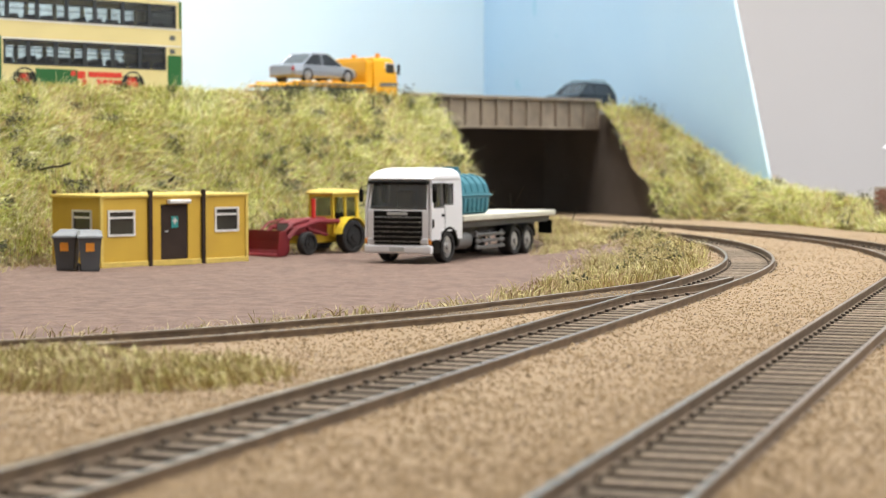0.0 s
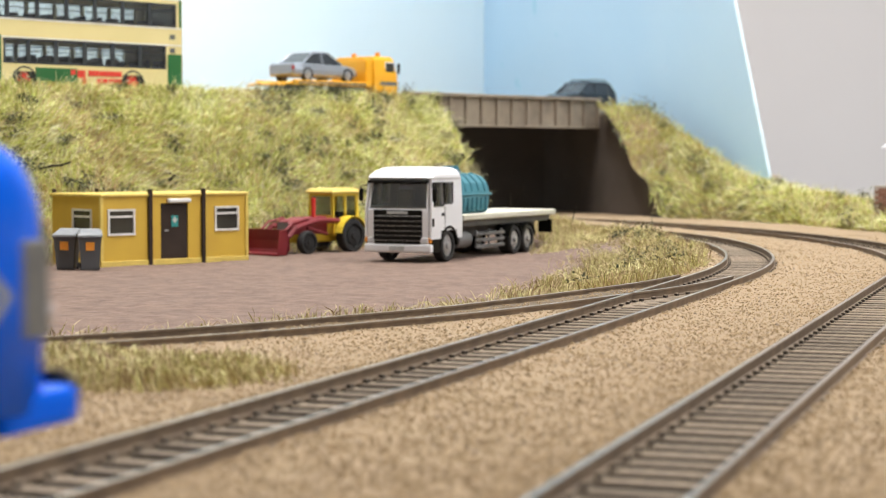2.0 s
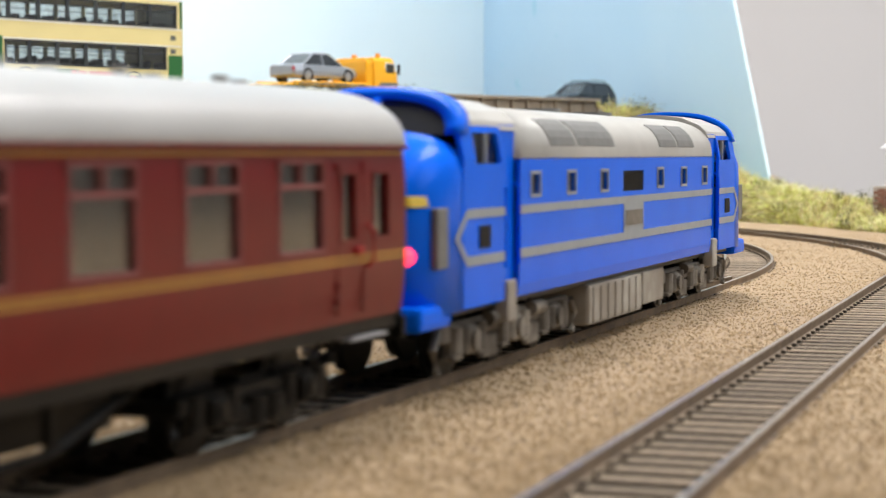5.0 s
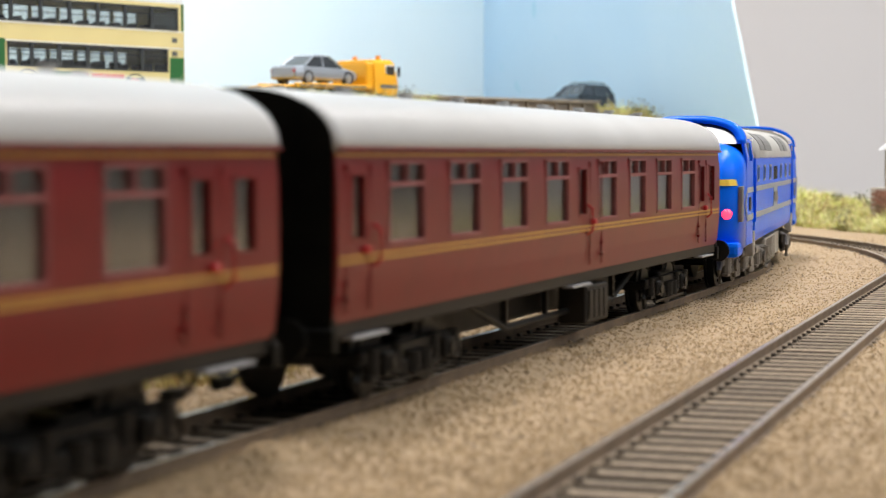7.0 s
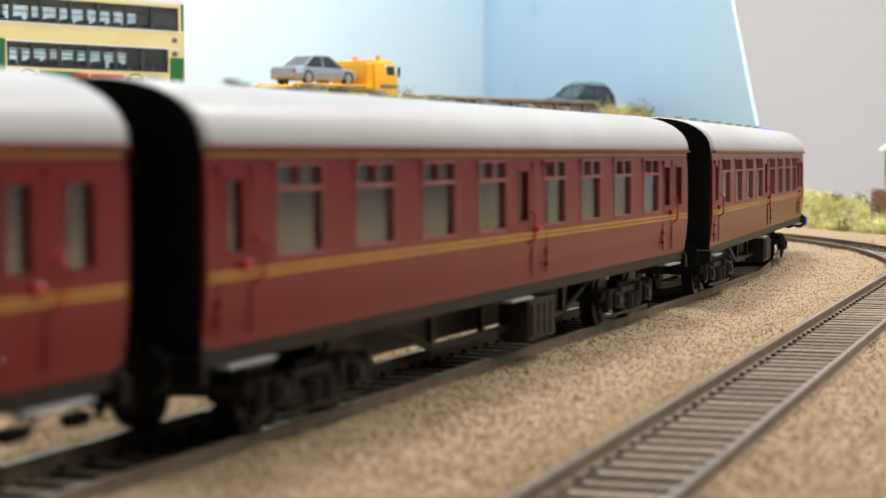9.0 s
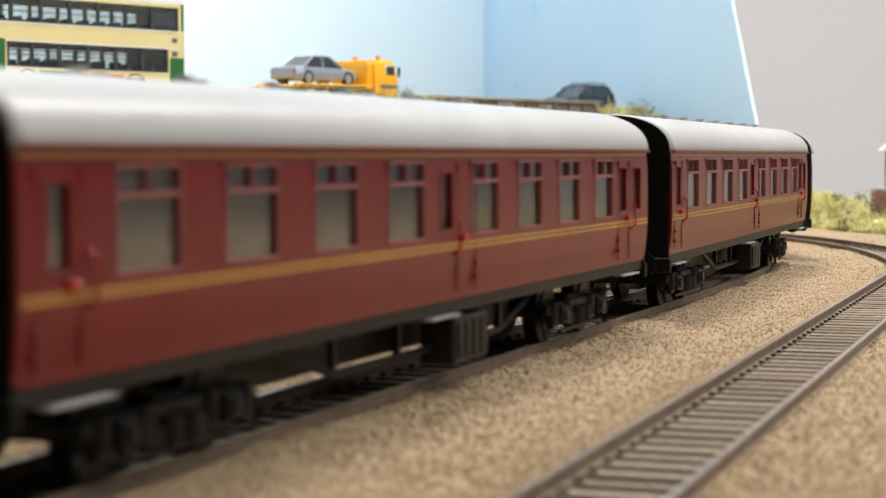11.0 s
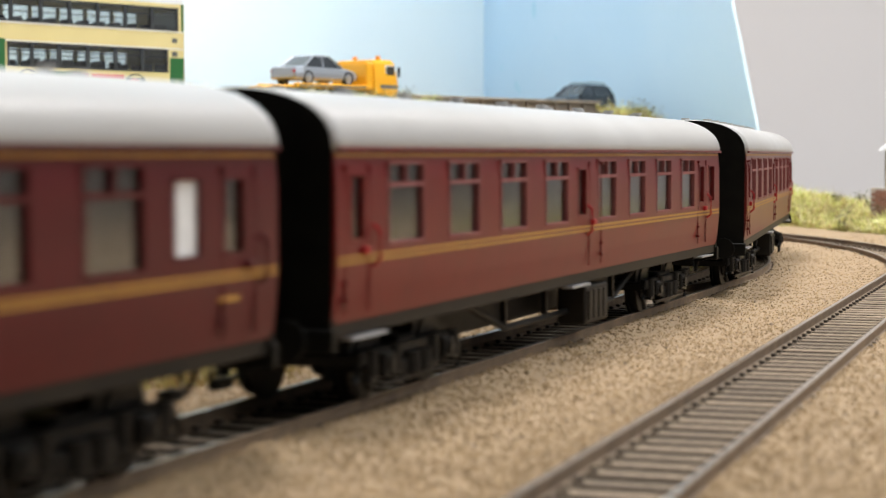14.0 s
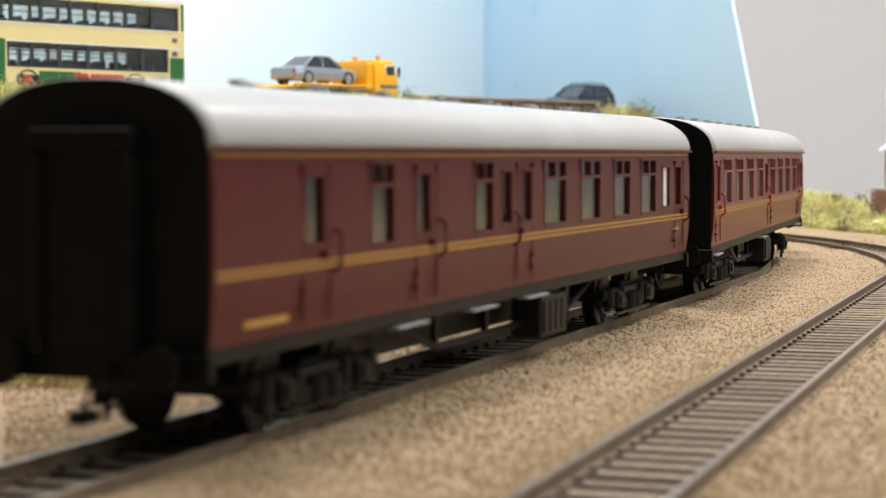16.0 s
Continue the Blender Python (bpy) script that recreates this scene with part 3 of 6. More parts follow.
def blades(name, base, nrm, rng, parent, length=(4, 10), width=0.32, lay=0.8, material=None, label=""):
    """Curved tapering fibres, combed by a slow random field."""
    n = len(base)
    comb = np.array([list(noise.noise_vector(Vector(p) * 0.035)) for p in base])
    d = nrm * rng.uniform(0.35, 1.0, n)[:, None] + comb * 1.4 * lay + rng.normal(0, 0.35, (n, 3))
    d[:, 2] += 0.25
    d /= np.linalg.norm(d, axis=1)[:, None]
    ln = rng.uniform(length[0], length[1], n)[:, None]
    side = np.cross(d, rng.normal(0, 1, (n, 3)))
    side /= np.linalg.norm(side, axis=1)[:, None] + 1e-9
    w = side * (width * rng.uniform(0.6, 1.3, n))[:, None]
    sag = np.stack([rng.normal(0, 0.18, n), rng.normal(0, 0.18, n), -rng.uniform(0.1, 0.5, n)], 1)
    mid, tip = base + d * ln * 0.55, base + (d + sag) * ln
    root = base - nrm * 0.6
    V = np.stack([root - w, root + w, mid - w * 0.8, mid + w * 0.8, tip], 1).reshape(-1, 3)
    F = []
    for k in range(0, 5 * n, 5):
        F += [(k, k + 1, k + 3, k + 2), (k + 2, k + 3, k + 4)]
    ob = soup(name, V, F, material or GRASS, parent)
    return tagged(ob, label, kind="stuff")


def leaf_clump(rng, size, count):
    V, F = [], []
    for _ in range(count):
        c = rng.normal(0, 1, 3) * size * np.array([0.5, 0.5, 0.32]) + np.array([0, 0, size * 0.45])
        a = rng.normal(0, 1, 3)
        a /= np.linalg.norm(a)
        b = np.cross(a, rng.normal(0, 1, 3))
        b /= np.linalg.norm(b)
        ln, w = rng.uniform(1.0, 2.2), rng.uniform(0.25, 0.5)
        k = len(V)
        V += [c - a * ln / 2, c + b * w, c + a * ln / 2, c - b * w]
        F.append((k, k + 1, k + 2, k + 3))
    for _ in range(max(3, count // 12)):
        a = rng.normal(0, 1, 3)
        a[2] = abs(a[2])
        a *= size / np.linalg.norm(a)
        k = len(V)
        w = np.array([0.16, 0.1, 0])
        V += [np.zeros(3) - w, np.zeros(3) + w, a * 0.9]
        F.append((k, k + 1, k + 2))
    return V, F


def bushes(places, seed, label="dark olive dried bush rooted in the grass"):
    rng = np.random.default_rng(seed)
    for x, y, z, size in places:
        V, F = leaf_clump(rng, size, int(26 + size * 10))
        ob = soup("bush", V, F, LEAF)
        ob.matrix_world = at(x, y, z, float(rng.uniform(0, 360)))
        tagged(ob, label, "bush", group="bushes on the embankments")


foot = [(x, y, -7.0) for x, y in FOOT[:-3]] + [(-8, 1010, -5.0), (8, 1050, -4.0), (26, 1090, -3.0)]
crest = [(*(EDGE0 + EDGE_DIR * s), ROAD_Z + 3) for s in (-560, -420, -300, -200, -100, -40, -3)]
BANK_L = bank_grid(foot, crest, 120, 34, 3.0, 9.0, lambda t: t ** 0.92)
bank_left = thing("embankment", "steep embankment covered in pale green teased grass fibre", "embankment", kind="structure")
grid_mesh("turf", BANK_L, TURF, bank_left)
rngA = np.random.default_rng(11)
p, nn = on_grid(BANK_L, rngA, 72000)
blades("grass", p, nn, rngA, bank_left, (3.5, 9.5), 0.2, label="pale yellow-green matted grass fibre")
p, nn = on_grid(BANK_L, rngA, 13000)
blades("wispy_grass", p, nn, rngA, bank_left, (8, 17), 0.11, 1.0, material=WISP, label="long pale straw-coloured fibres")
lip = np.array([BANK_L[:, -1] + (EDGE_N[0] * -k, EDGE_N[1] * -k, -0.5 - 0.2 * k) for k in (0, 3, 6, 9)]).transpose(1, 0, 2)
p, nn = on_grid(lip, rngA, 7000)
blades("grass", p, nn, rngA, bank_left, (3, 6.5), 0.26)

# bank beside the far abutment, running down to a low verge
footR = [(132, 1172, 0.0), (155, 1158, -2), (171, 1141, -3), (194, 1094, -3), (233, 1008, -3), (290, 880, -3), (330, 760, -3)]
crestR = [(99, 1252, 70), (130, 1258, 69), (158, 1214, 47), (180, 1188, 26), (207, 1150, 14), (262, 1040, 8), (330, 900, 6), (372, 780, 5)]
BANK_R = bank_grid(footR, crestR, 90, 22, 3.5, 11.0, lambda t: t ** 0.9)
bank_right = thing("embankment", "sloping grassy bank beside the bridge abutment", "embankment", kind="structure")
grid_mesh("turf", BANK_R, TURF, bank_right)
p, nn = on_grid(BANK_R, rngA, 26000)
blades("grass", p, nn, rngA, bank_right, (3.5, 8), 0.22, label="pale yellow-green matted grass fibre")
p, nn = on_grid(BANK_R, rngA, 6500)
blades("wispy_grass", p, nn, rngA, bank_right, (7, 14), 0.11, 1.0, material=WISP)
backR = np.array([crestR, [(x + 26, y + 14, z - 3) for x, y, z in crestR], [(x + 70, y + 30, -6) for x, y, z in crestR]], dtype=float).transpose(1, 0, 2)[3:]
grid_mesh("turf", backR, TURF, bank_right)
p, nn = on_grid(backR, rngA, 5000)
blades("grass", p, nn, rngA, bank_right, (3.5, 7), 0.28)


def low_grass(name, label, n, inside, seed, length, box_):
    rng = np.random.default_rng(seed)
    pts = []
    while len(pts) < n:
        x, y = rng.uniform(box_[0], box_[1]), rng.uniform(box_[2], box_[3])
        w = inside(x, y)
        if rng.random() < w:
            pts.append((x, y, ground_z(x, y) + 2.5 * w * max(0.0, noise.noise(Vector((x * 0.05, y * 0.05, 7))) + 0.3)))
    base = np.array(pts)
    ob = blades(name, base, np.tile([0.0, 0, 1], (n, 1)), rng, None, length, 0.15, 1.0, material=LOW_GRASS)
    return tagged(ob, label, "grass", kind="stuff")


def mound(x, y):
    d = siding_side(x, y) if y < 592 else near(x, y, MAIN_XY) * (1 if x < MAIN(max(0, y - 634))[0] else -1)
    if d < 14 or y > 1045:
        return 0.0
    w = smooth(14, 20, d) * (1 - smooth(48, 76, d + 16 * noise.noise(Vector((x * 0.04, y * 0.04, 1)))))
    w *= smooth(-150, -40, x) * (0.45 + 0.55 * smooth(560, 720, y))
    return w * smooth(-0.45, 0.15, noise.noise(Vector((x * 0.06, y * 0.06, 5))))


low_grass("verge_grass", "straggly pale grass between the yard and the track", 24000, mound, 5, (2.6, 8.5), (-150, 125, 400, 1045))
low_grass("grass_patch", "soft pale green grass tuft between two tracks", 9000, lambda x, y: smooth(1.0, 0.35, math.hypot((x + 66) / 44, (y - 368) / 30)), 6, (2.5, 5.5), (-112, -20, 335, 402))
FOOT_XY = along([(x, y) for x, y in FOOT], 60)
low_grass("foot_grass", "rough grass along the embankment foot", 8000, lambda x, y: smooth(0.0, 0.5, 1 - near(x, y, FOOT_XY) / 30), 8, (2, 5), (-250, 40, 660, 1090))

rngB = np.random.default_rng(21)
spots = []
p, nn = on_grid(BANK_L[40:], rngB, 130)
spots += [(*(q + k * 3.0), float(rngB.uniform(3.0, 6.5))) for q, k in zip(p, nn)]
p, nn = on_grid(BANK_R[:60], rngB, 16)
spots += [(*(q + k * 3.0), float(rngB.uniform(3, 6))) for q, k in zip(p, nn)]
spots += [(132, 1236, 64, 8), (124, 1242, 66, 8), (140, 1222, 55, 7), (153, 1186, 34, 7), (172, 1166, 20, 7), (160, 1184, 29, 6), (182, 1152, 13, 6), (-88, 1042, 69, 8), (-80, 1046, 66, 8), (-95, 1030, 66, 7), (-98, 1036, 70, 6)]
for k in range(26):
    s = rngB.uniform(640, 930)
    c = MAIN(s - 634)
    o = rngB.uniform(24, 48)
    spots.append((c[0] - o * math.cos(c[2]), c[1] + o * math.sin(c[2]), ground_z(c[0] - o, c[1]) + 0.6, float(rngB.uniform(3, 6))))
bushes(spots, 31)
for k, (x, y, z, rx, rz, ln) in enumerate(((-178, 855, 32, 80, 62, 17), (-128, 905, 26, 70, 20, 8), (38, 1010, -4, 30, -20, 26), (64, 985, -3, 20, 30, 16), (30, 1030, -4, 38, 35, 34))):
    bm = bmesh.new()
    tube(bm, [(0, 0, 0), (0.6, 0.3, ln * 0.35), (0.2, -0.4, ln * 0.7), (1.2, 0.2, ln)], 0.55 if k < 2 else 0.28, 5)
    tagged(part("twig", bm, TWIG), "thin dark twig lying in the grass", "twig", group="twigs").matrix_world = pose(x * MM, y * MM, z * MM, rx, 0, rz)


def build_road():
    a, b = EDGE0 - EDGE_DIR * 600, EDGE0 + EDGE_DIR * 205
    n = -EDGE_N
    bm = bmesh.new()
    loft(bm, [[Vector((*(q + n * o), z)) for q, o in ((a, 4), (b, 4), (b + EDGE_DIR * 0, 150), (a, 255))] for z in (ROAD_Z - 3, ROAD_Z)])
    tagged(part("road", bm, ROAD), "grey roadway along the top of the embankment", "road", kind="structure")


build_road()


def build_bridge():
    br = thing("bridge", "brown plate girder road bridge with dark card abutments", "bridge", at(-2, 1150, 0, -math.degrees(math.atan2(EDGE_DIR[1], EDGE_DIR[0])) * -1))
    L = 156.0
    part("girder", boxed(-30, L, -1, 1, 55.5, 73), GIRDER, br)
    part("flange", boxed(-31, L + 1, -3.2, 2.5, 72.6, 74.6, 0.3), GIRDER, br)
    part("flange", boxed(-31, L + 1, -3.0, 2.5, 54.6, 56.2, 0.3), GIRDER, br)
    me = None
    for k in range(13):
        x = -22 + k * (L + 20) / 12
        if me is None:
            ob = part("stiffener", boxed(-0.9, 0.9, -2.8, 0, 56.2, 72.6, 0.2), GIRDER, br)
            me = ob.data
        else:
            ob = new("stiffener", me)
            ob.parent = br
        ob.location = (x * MM, 0, 0)
    rows_v, rows_f = [], []
    for k in range(90):
        for z in (57.4, 71.6):
            c, b = -28 + k * 2.04, len(rows_v)
            rows_v += [(c - 0.3, -1.1, z - 0.3), (c + 0.3, -1.1, z - 0.3), (c + 0.3, -1.1, z + 0.3), (c - 0.3, -1.1, z + 0.3), (c, -1.5, z)]
            rows_f += [tuple(b + i for i in q) for q in ((0, 1, 4), (1, 2, 4), (2, 3, 4), (3, 0, 4))]
    tagged(soup("rivets", rows_v, rows_f, GIRDER, br), kind="stuff")
    # abutments and the closing wall behind the tracks
    o, d = Vector((131, 1198, 0)), Vector((-61, 140, 0)).normalized()
    n = Vector((d.y, -d.x, 0)) * 8
    out = [(-26, -6), (153, -6), (153, 64.9), (62, 64.9), (58, 56), (-18, 3)]
    bm = bmesh.new()
    loft(bm, [[o + d * u + n * k + Vector((0, 0, z)) for u, z in out] for k in (0, 1)])
    tagged(part("abutment_right", bm, ABUTMENT), "dark brown card bridge abutment wall", "abutment", kind="structure")
    slab("abutment_back", (70, 1338), (-150, 1460), -6, 64.9, -6, ABUTMENT, "dark card wall closing the underbridge", "abutment")
    slab("abutment_left", (-62, 1255), (-25, 1150), -6, 64.9, -6, ABUTMENT, "dark brown card bridge abutment wall", "abutment")


build_bridge()

build_track("track_main", MAIN, -1900, 660, -440, 330, "weathered model railway track in sandy ballast")
build_track("track_outer", OUTER, -1900, 700, -470, 420, "weathered empty model railway track beside the main line")
build_track("track_siding", SIDING, 0, SID_LEN[-1] - 12, 60, SID_LEN[-1] - 64, "half buried siding track beside the yard")


# ---- train ----
def body_x(z, w, z0, z1):
    """Half width of a coach side with a slight tumblehome."""
    t = (z - z0) / (z1 - z0)
    return w - 0.9 * max(0, 0.42 - t) ** 2 / 0.18 - 0.5 * max(0, t - 0.8) / 0.2


def wheelset(parent, y, r):
    bm = bmesh.new()
    cyl(bm, (0, 0, 0), 1.0, 20, "X", 10)
    for sx in (-1, 1):
        cyl(bm, (sx * 8.6, 0, 0), r, 2.6, "X", 28)
        cyl(bm, (sx * 7.5, 0, 0), r + 0.7, 0.7, "X", 28)
        cyl(bm, (sx * 10.1, 0, 0), r * 0.62, 0.5, "X", 20)
        for k in range(4):
            a = k * math.tau / 4
            cyl(bm, (sx * 10.2, math.cos(a) * r * 0.75, math.sin(a) * r * 0.75), 0.5, 0.5, "X", 6)
    ob = part("wheelset", bm, UNDER, parent)
    ob.location = (0, y * MM, r * MM)
    return ob


def coach_bogie(parent, y):
    bm = bmesh.new()
    for sx in (-1, 1):
        box(bm, sx * 12.2 - 0.9, sx * 12.2 + 0.9, -23, 23, 6.2, 8.6, 0.3)
        for wy in (-14, 14):
            box(bm, sx * 13.2 - 1.4, sx * 13.2 + 1.4, wy - 2.2, wy + 2.2, 4.2, 8.0, 0.5)
            cyl(bm, (sx * 14.6, wy, 6), 1.3, 0.9, "X", 12)
            for o in (-5.2, 5.2):
                cyl(bm, (sx * 13.0, wy + o, 6.6), 1.25, 4.4, "Z", 10)
                box(bm, sx * 13 - 0.8, sx * 13 + 0.8, wy + o - 1.6, wy + o + 1.6, 3.6, 4.4, 0.1)
        box(bm, sx * 13 - 0.8, sx * 13 + 0.8, -7, 7, 3.0, 6.0, 0.4)
        cyl(bm, (sx * 13.4, -2.6, 5.2), 1.8, 3.6, "Z", 12)
        cyl(bm, (sx * 13.4, 2.6, 5.2), 1.8, 3.6, "Z", 12)
        tube(bm, [(sx * 12.6, -23, 7), (sx * 12.6, -24.5, 4), (sx * 12.6, -23, 1.6)], 0.5)
        tube(bm, [(sx * 12.6, 23, 7), (sx * 12.6, 24.5, 4), (sx * 12.6, 23, 1.6)], 0.5)
        box(bm, sx * 13.6 - 0.3, sx * 13.6 + 0.3, -16, 16, 2.4, 3.0)
    box(bm, -12, 12, -4, 4, 5.5, 9.5, 0.5)
    for yy in (-22, 22):
        box(bm, -12, 12, yy - 1, yy + 1, 6, 8, 0.3)
    ob = new("bogie")
    ob.parent = parent
    ob.location = (0, y * MM, 0)
    part("bogie_frame", bm, UNDER, ob)
    return ob, [wheelset(ob, -14, 7.0), wheelset(ob, 14, 7.0)]


def coach_layout(kind):
    if kind == "open":
        big = [(20.5 + 28.4 * k, 37.0 + 28.4 * k) for k in range(4)] + [(145.5 + 27.0 * k, 161.0 + 27.0 * k) for k in range(4)]
        small = [(5.5, 11.0), (129.5, 136.0), (248.0, 254.0), (260.0, 267.0)]
        doors = [(13.0, 1), (138.5, -1), (256.5, 1)]
    else:
        big = [(53, 63), (102, 112.5), (144, 159.5), (170.5, 186), (197.5, 212), (222.5, 237)]
        small = [(28, 35.5), (72, 79.5), (117.5, 123.5), (130, 136), (244, 251.5), (257.5, 264)]
        doors = [(37.5, 1), (82.5, 1), (126.8, -1), (267.0, 1)]
    c = 271 / 274
    return [((a * c) - 135.5, (b * c) - 135.5) for a, b in big], [((a * c) - 135.5, (b * c) - 135.5) for a, b in small], [((a * c) - 135.5, s) for a, s in doors]


def build_coach(kind, label):
    co = thing("passenger_coach", label, "railway coach", group="coaches of the passenger train")
    paint = MAROON if kind == "open" else DARK_MAROON
    big, small, doors = coach_layout(kind)
    H, W, ZB, ZT = 135.5, 17.6, 14.7, 40.3
    holes = [(a, b, 25.4, 38.5) for a, b in big] + [(a, b, 26.4, 36.8) for a, b in small]
    for sx in (1, -1):
        bm = bmesh.new()
        panel(bm, [-H, H], [ZB, 16.5, 19, 22, 25.4, 31, 36, 38.5, ZT], holes, lambda u, v, d: Vector((sx * (body_x(v, W, ZB, ZT) - d), u, v)), 1.0)
        part("side", bm, paint, co)
        for a, b, z0, z1 in holes:
            wide = b - a > 9
            x = sx * (W - 0.35)
            bm = bmesh.new()
            f = 0.45
            for q in ((a, b, z0, z0 + f * 1.3), (a, b, z1 - f, z1), (a, a + f, z0, z1), (b - f, b, z0, z1)) + (((a, b, z1 - 4.0, z1 - 3.3), ((a + b) / 2 - 0.25, (a + b) / 2 + 0.25, z1 - 3.6, z1)) if wide else ()):
                box(bm, x - 0.35, x + 0.45, q[0], q[1], q[2], q[3])
            wn = part("window", bm, PINK if kind == "open" and wide else paint, co)
            blind = kind == "brake" and abs(a - (244 * 271 / 274 - 135.5)) < 1
            part("pane", boxed(sx * (W - 0.75) - 0.12, sx * (W - 0.75) + 0.12, a, b, z0, z1), WHITE_BLIND if blind else PANE, wn)
        # lining, doors and their furniture
        bm = bmesh.new()
        for z0, z1 in ((23.3, 23.75), (24.15, 24.6), (39.2, 39.7)):
            x = body_x(z0, W, ZB, ZT)
            box(bm, sx * x - 0.12, sx * x + 0.12, -H + 0.4, H - 0.4, z0, z1)
        part("lining", bm, GOLD, co, "thin gold lining stripe")
        for y, way in doors:
            bm = bmesh.new()
            for yy in (y, y - way * 9.5):
                box(bm, sx * 17.55 - 0.16, sx * 17.55 + 0.1, yy - 0.15, yy + 0.15, 16, 38)
            dr = part("door", bm, paint, co)
            bm = bmesh.new()
            tube(bm, [(sx * 17.5, y + way * 1.6, 22.5), (sx * 18.6, y + way * 1.6, 23.5), (sx * 18.6, y + way * 1.6, 28), (sx * 17.5, y + way * 1.6, 29)], 0.3)
            box(bm, sx * 17.9 - 0.5, sx * 17.9 + 0.5, y - way * 2.2 - 1.0, y - way * 2.2 + 1.0, 24.6, 25.8, 0.2)
            part("handle", bm, RED_TRIM if kind == "open" else paint, dr)
            for zz in (18.0, 20.5, 37.6):
                part("hinge", boxed(sx * 17.6 - 0.4, sx * 17.6 + 0.4, y - way * 9.5 - 0.6, y - way * 9.5 + 0.6, zz - 0.3, zz + 0.3, 0.1), paint, dr)
        if kind == "brake":
            part("number_mark", boxed(sx * 17.0 - 0.12, sx * 17.0 + 0.12, -126, -112, 16.5, 18.2), GOLD, co, "yellow number bars")
            part("number_mark", boxed(sx * 17.4 - 0.12, sx * 17.4 + 0.12, 118, 124, 20.6, 21.4), GOLD, co, "yellow number bars")
        # solebar and footboards
        part("solebar", boxed(sx * 15.6 - 0.9, sx * 15.6 + 0.9, -H, H, 12.4, 14.9, 0.2), SOLEBAR, co)
        steps = (-122, -4, 121) if kind == "open" else (-64, -28, 4)
        for y in steps:
            part("footboard", boxed(sx * 16.4 - 1.2, sx * 16.4 + 1.2, y - 7, y + 7, 11.8, 12.3, 0.1), STEP, co, "pale grey metal footboard")
    # roof
    bm = bmesh.new()
    rings = []
    for y, k in ((-H, 0.985), (-H + 2, 1.0), (0, 1.0), (H - 2, 1.0), (H, 0.985)):
        ring = []
        for i in range(25):
            a = math.pi * i / 24
            cx, cz = math.cos(a), math.sin(a)
            ring.append(Vector((18.0 * math.copysign(abs(cx) ** 0.86, cx) * k, y, 40.2 + 9.4 * abs(cz) ** 0.86 * k)))
        ring += [Vector((-17.0, y, 39.9)), Vector((17.0, y, 39.9))]
        rings.append(ring)
    loft(bm, rings)
    rf = part("roof", bm, ROOF_GREY, co, "pale grey curved roof", smooth=True)
    for sx in (-1, 1):
        part("gutter", boxed(sx * 17.8 - 0.3, sx * 17.8 + 0.35, -H, H, 40.0, 40.6), paint, co)
    vents = [(-2.6, -112 + 28.5 * k) for k in range(4)] + [(2.6, -98 + 28.5 * k) for k in range(8)] + [(-2.6, 10 + 27 * k) for k in range(5)]
    for x, y in vents:
        bm = bmesh.new()
        cyl(bm, (x, y, 49.4), 0.9, 1.6, "Z", 10)
        cyl(bm, (x, y, 50.2), 1.3, 0.6, "Z", 10)
        part("ventilator", bm, ROOF_GREY, rf)
    # ends with gangways and buffers
    for sy in (-1, 1):
        bm = bmesh.new()
        out = [(17.0 * math.copysign(abs(math.cos(math.pi * i / 16)) ** 0.86, math.cos(math.pi * i / 16)), 40.2 + 9.2 * abs(math.sin(math.pi * i / 16)) ** 0.86) for i in range(17)] + [(-16.8, 13.5), (16.8, 13.5)]
        loft(bm, [[Vector((x, sy * (H - 1.2), z)) for x, z in out], [Vector((x, sy * (H + 0.25), z)) for x, z in out]])
        box(bm, -17.3, 17.3, sy * H - 1, sy * H + 1, 10.5, 14.0, 0.2)
        part("end_wall", bm, BLACK, co)
        y0, y1 = sorted((sy * (H - 0.2), sy * (H + 3.4)))
        for nm, q in (("gangway_post", (-7.4, -5.6, 14, 40)), ("gangway_post", (5.6, 7.4, 14, 40)), ("gangway_head", (-7.4, 7.4, 40, 43))):
            bm = bmesh.new()
            box(bm, q[0], q[1], y0, y1, q[2], q[3], 0.4)
            part(nm, bm, BLACK, co)
        bm = bmesh.new()
        box(bm, -5.6, 5.6, y0 + 1, y1 - 1, 14, 40)
        part("gangway_door", bm, BLACK, co)
        for sx in (-1, 1):
            bm = bmesh.new()
            cyl(bm, (sx * 11.4, sy * (H + 2.0), 12.6), 1.2, 4, "Y", 12)
            cyl(bm, (sx * 11.4, sy * (H + 4.0), 12.6), 3.0, 0.8, "Y", 20)
            part("buffer", bm, BLACK, co)
        bm = bmesh.new()
        tube(bm, [(3.5, sy * (H + 0.4), 13), (4.2, sy * (H + 2.2), 10), (3, sy * (H + 1.6), 6), (2, sy * (H + 1), 9)], 0.55)
        box(bm, -1, 1, min(sy * H, sy * (H + 4.6)), max(sy * H, sy * (H + 4.6)), 5, 6.6)
        part("coupling", bm, BLACK, co)
    # underframe gear and interior
    bm = bmesh.new()
    box(bm, -14.8, 14.8, -H, H, 12.6, 14.2)
    for sx in (-1, 1):
        tube(bm, [(sx * 12, -62, 12), (sx * 12, -40, 6), (sx * 12, 40, 6), (sx * 12, 62, 12)], 0.7)
        for y in (-40, -13, 13, 40):
            box(bm, sx * 12 - 0.6, sx * 12 + 0.6, y - 0.6, y + 0.6, 6, 12.6)
    cyl(bm, (0, -18, 8), 3.6, 22, "Y", 14)
    # Black trough added to stand in for the shade under the coach.
    box(bm, -6.5, 6.5, -64, 64, 5.5, 12.6, 0.5)
    part("underframe", bm, UNDER, co)
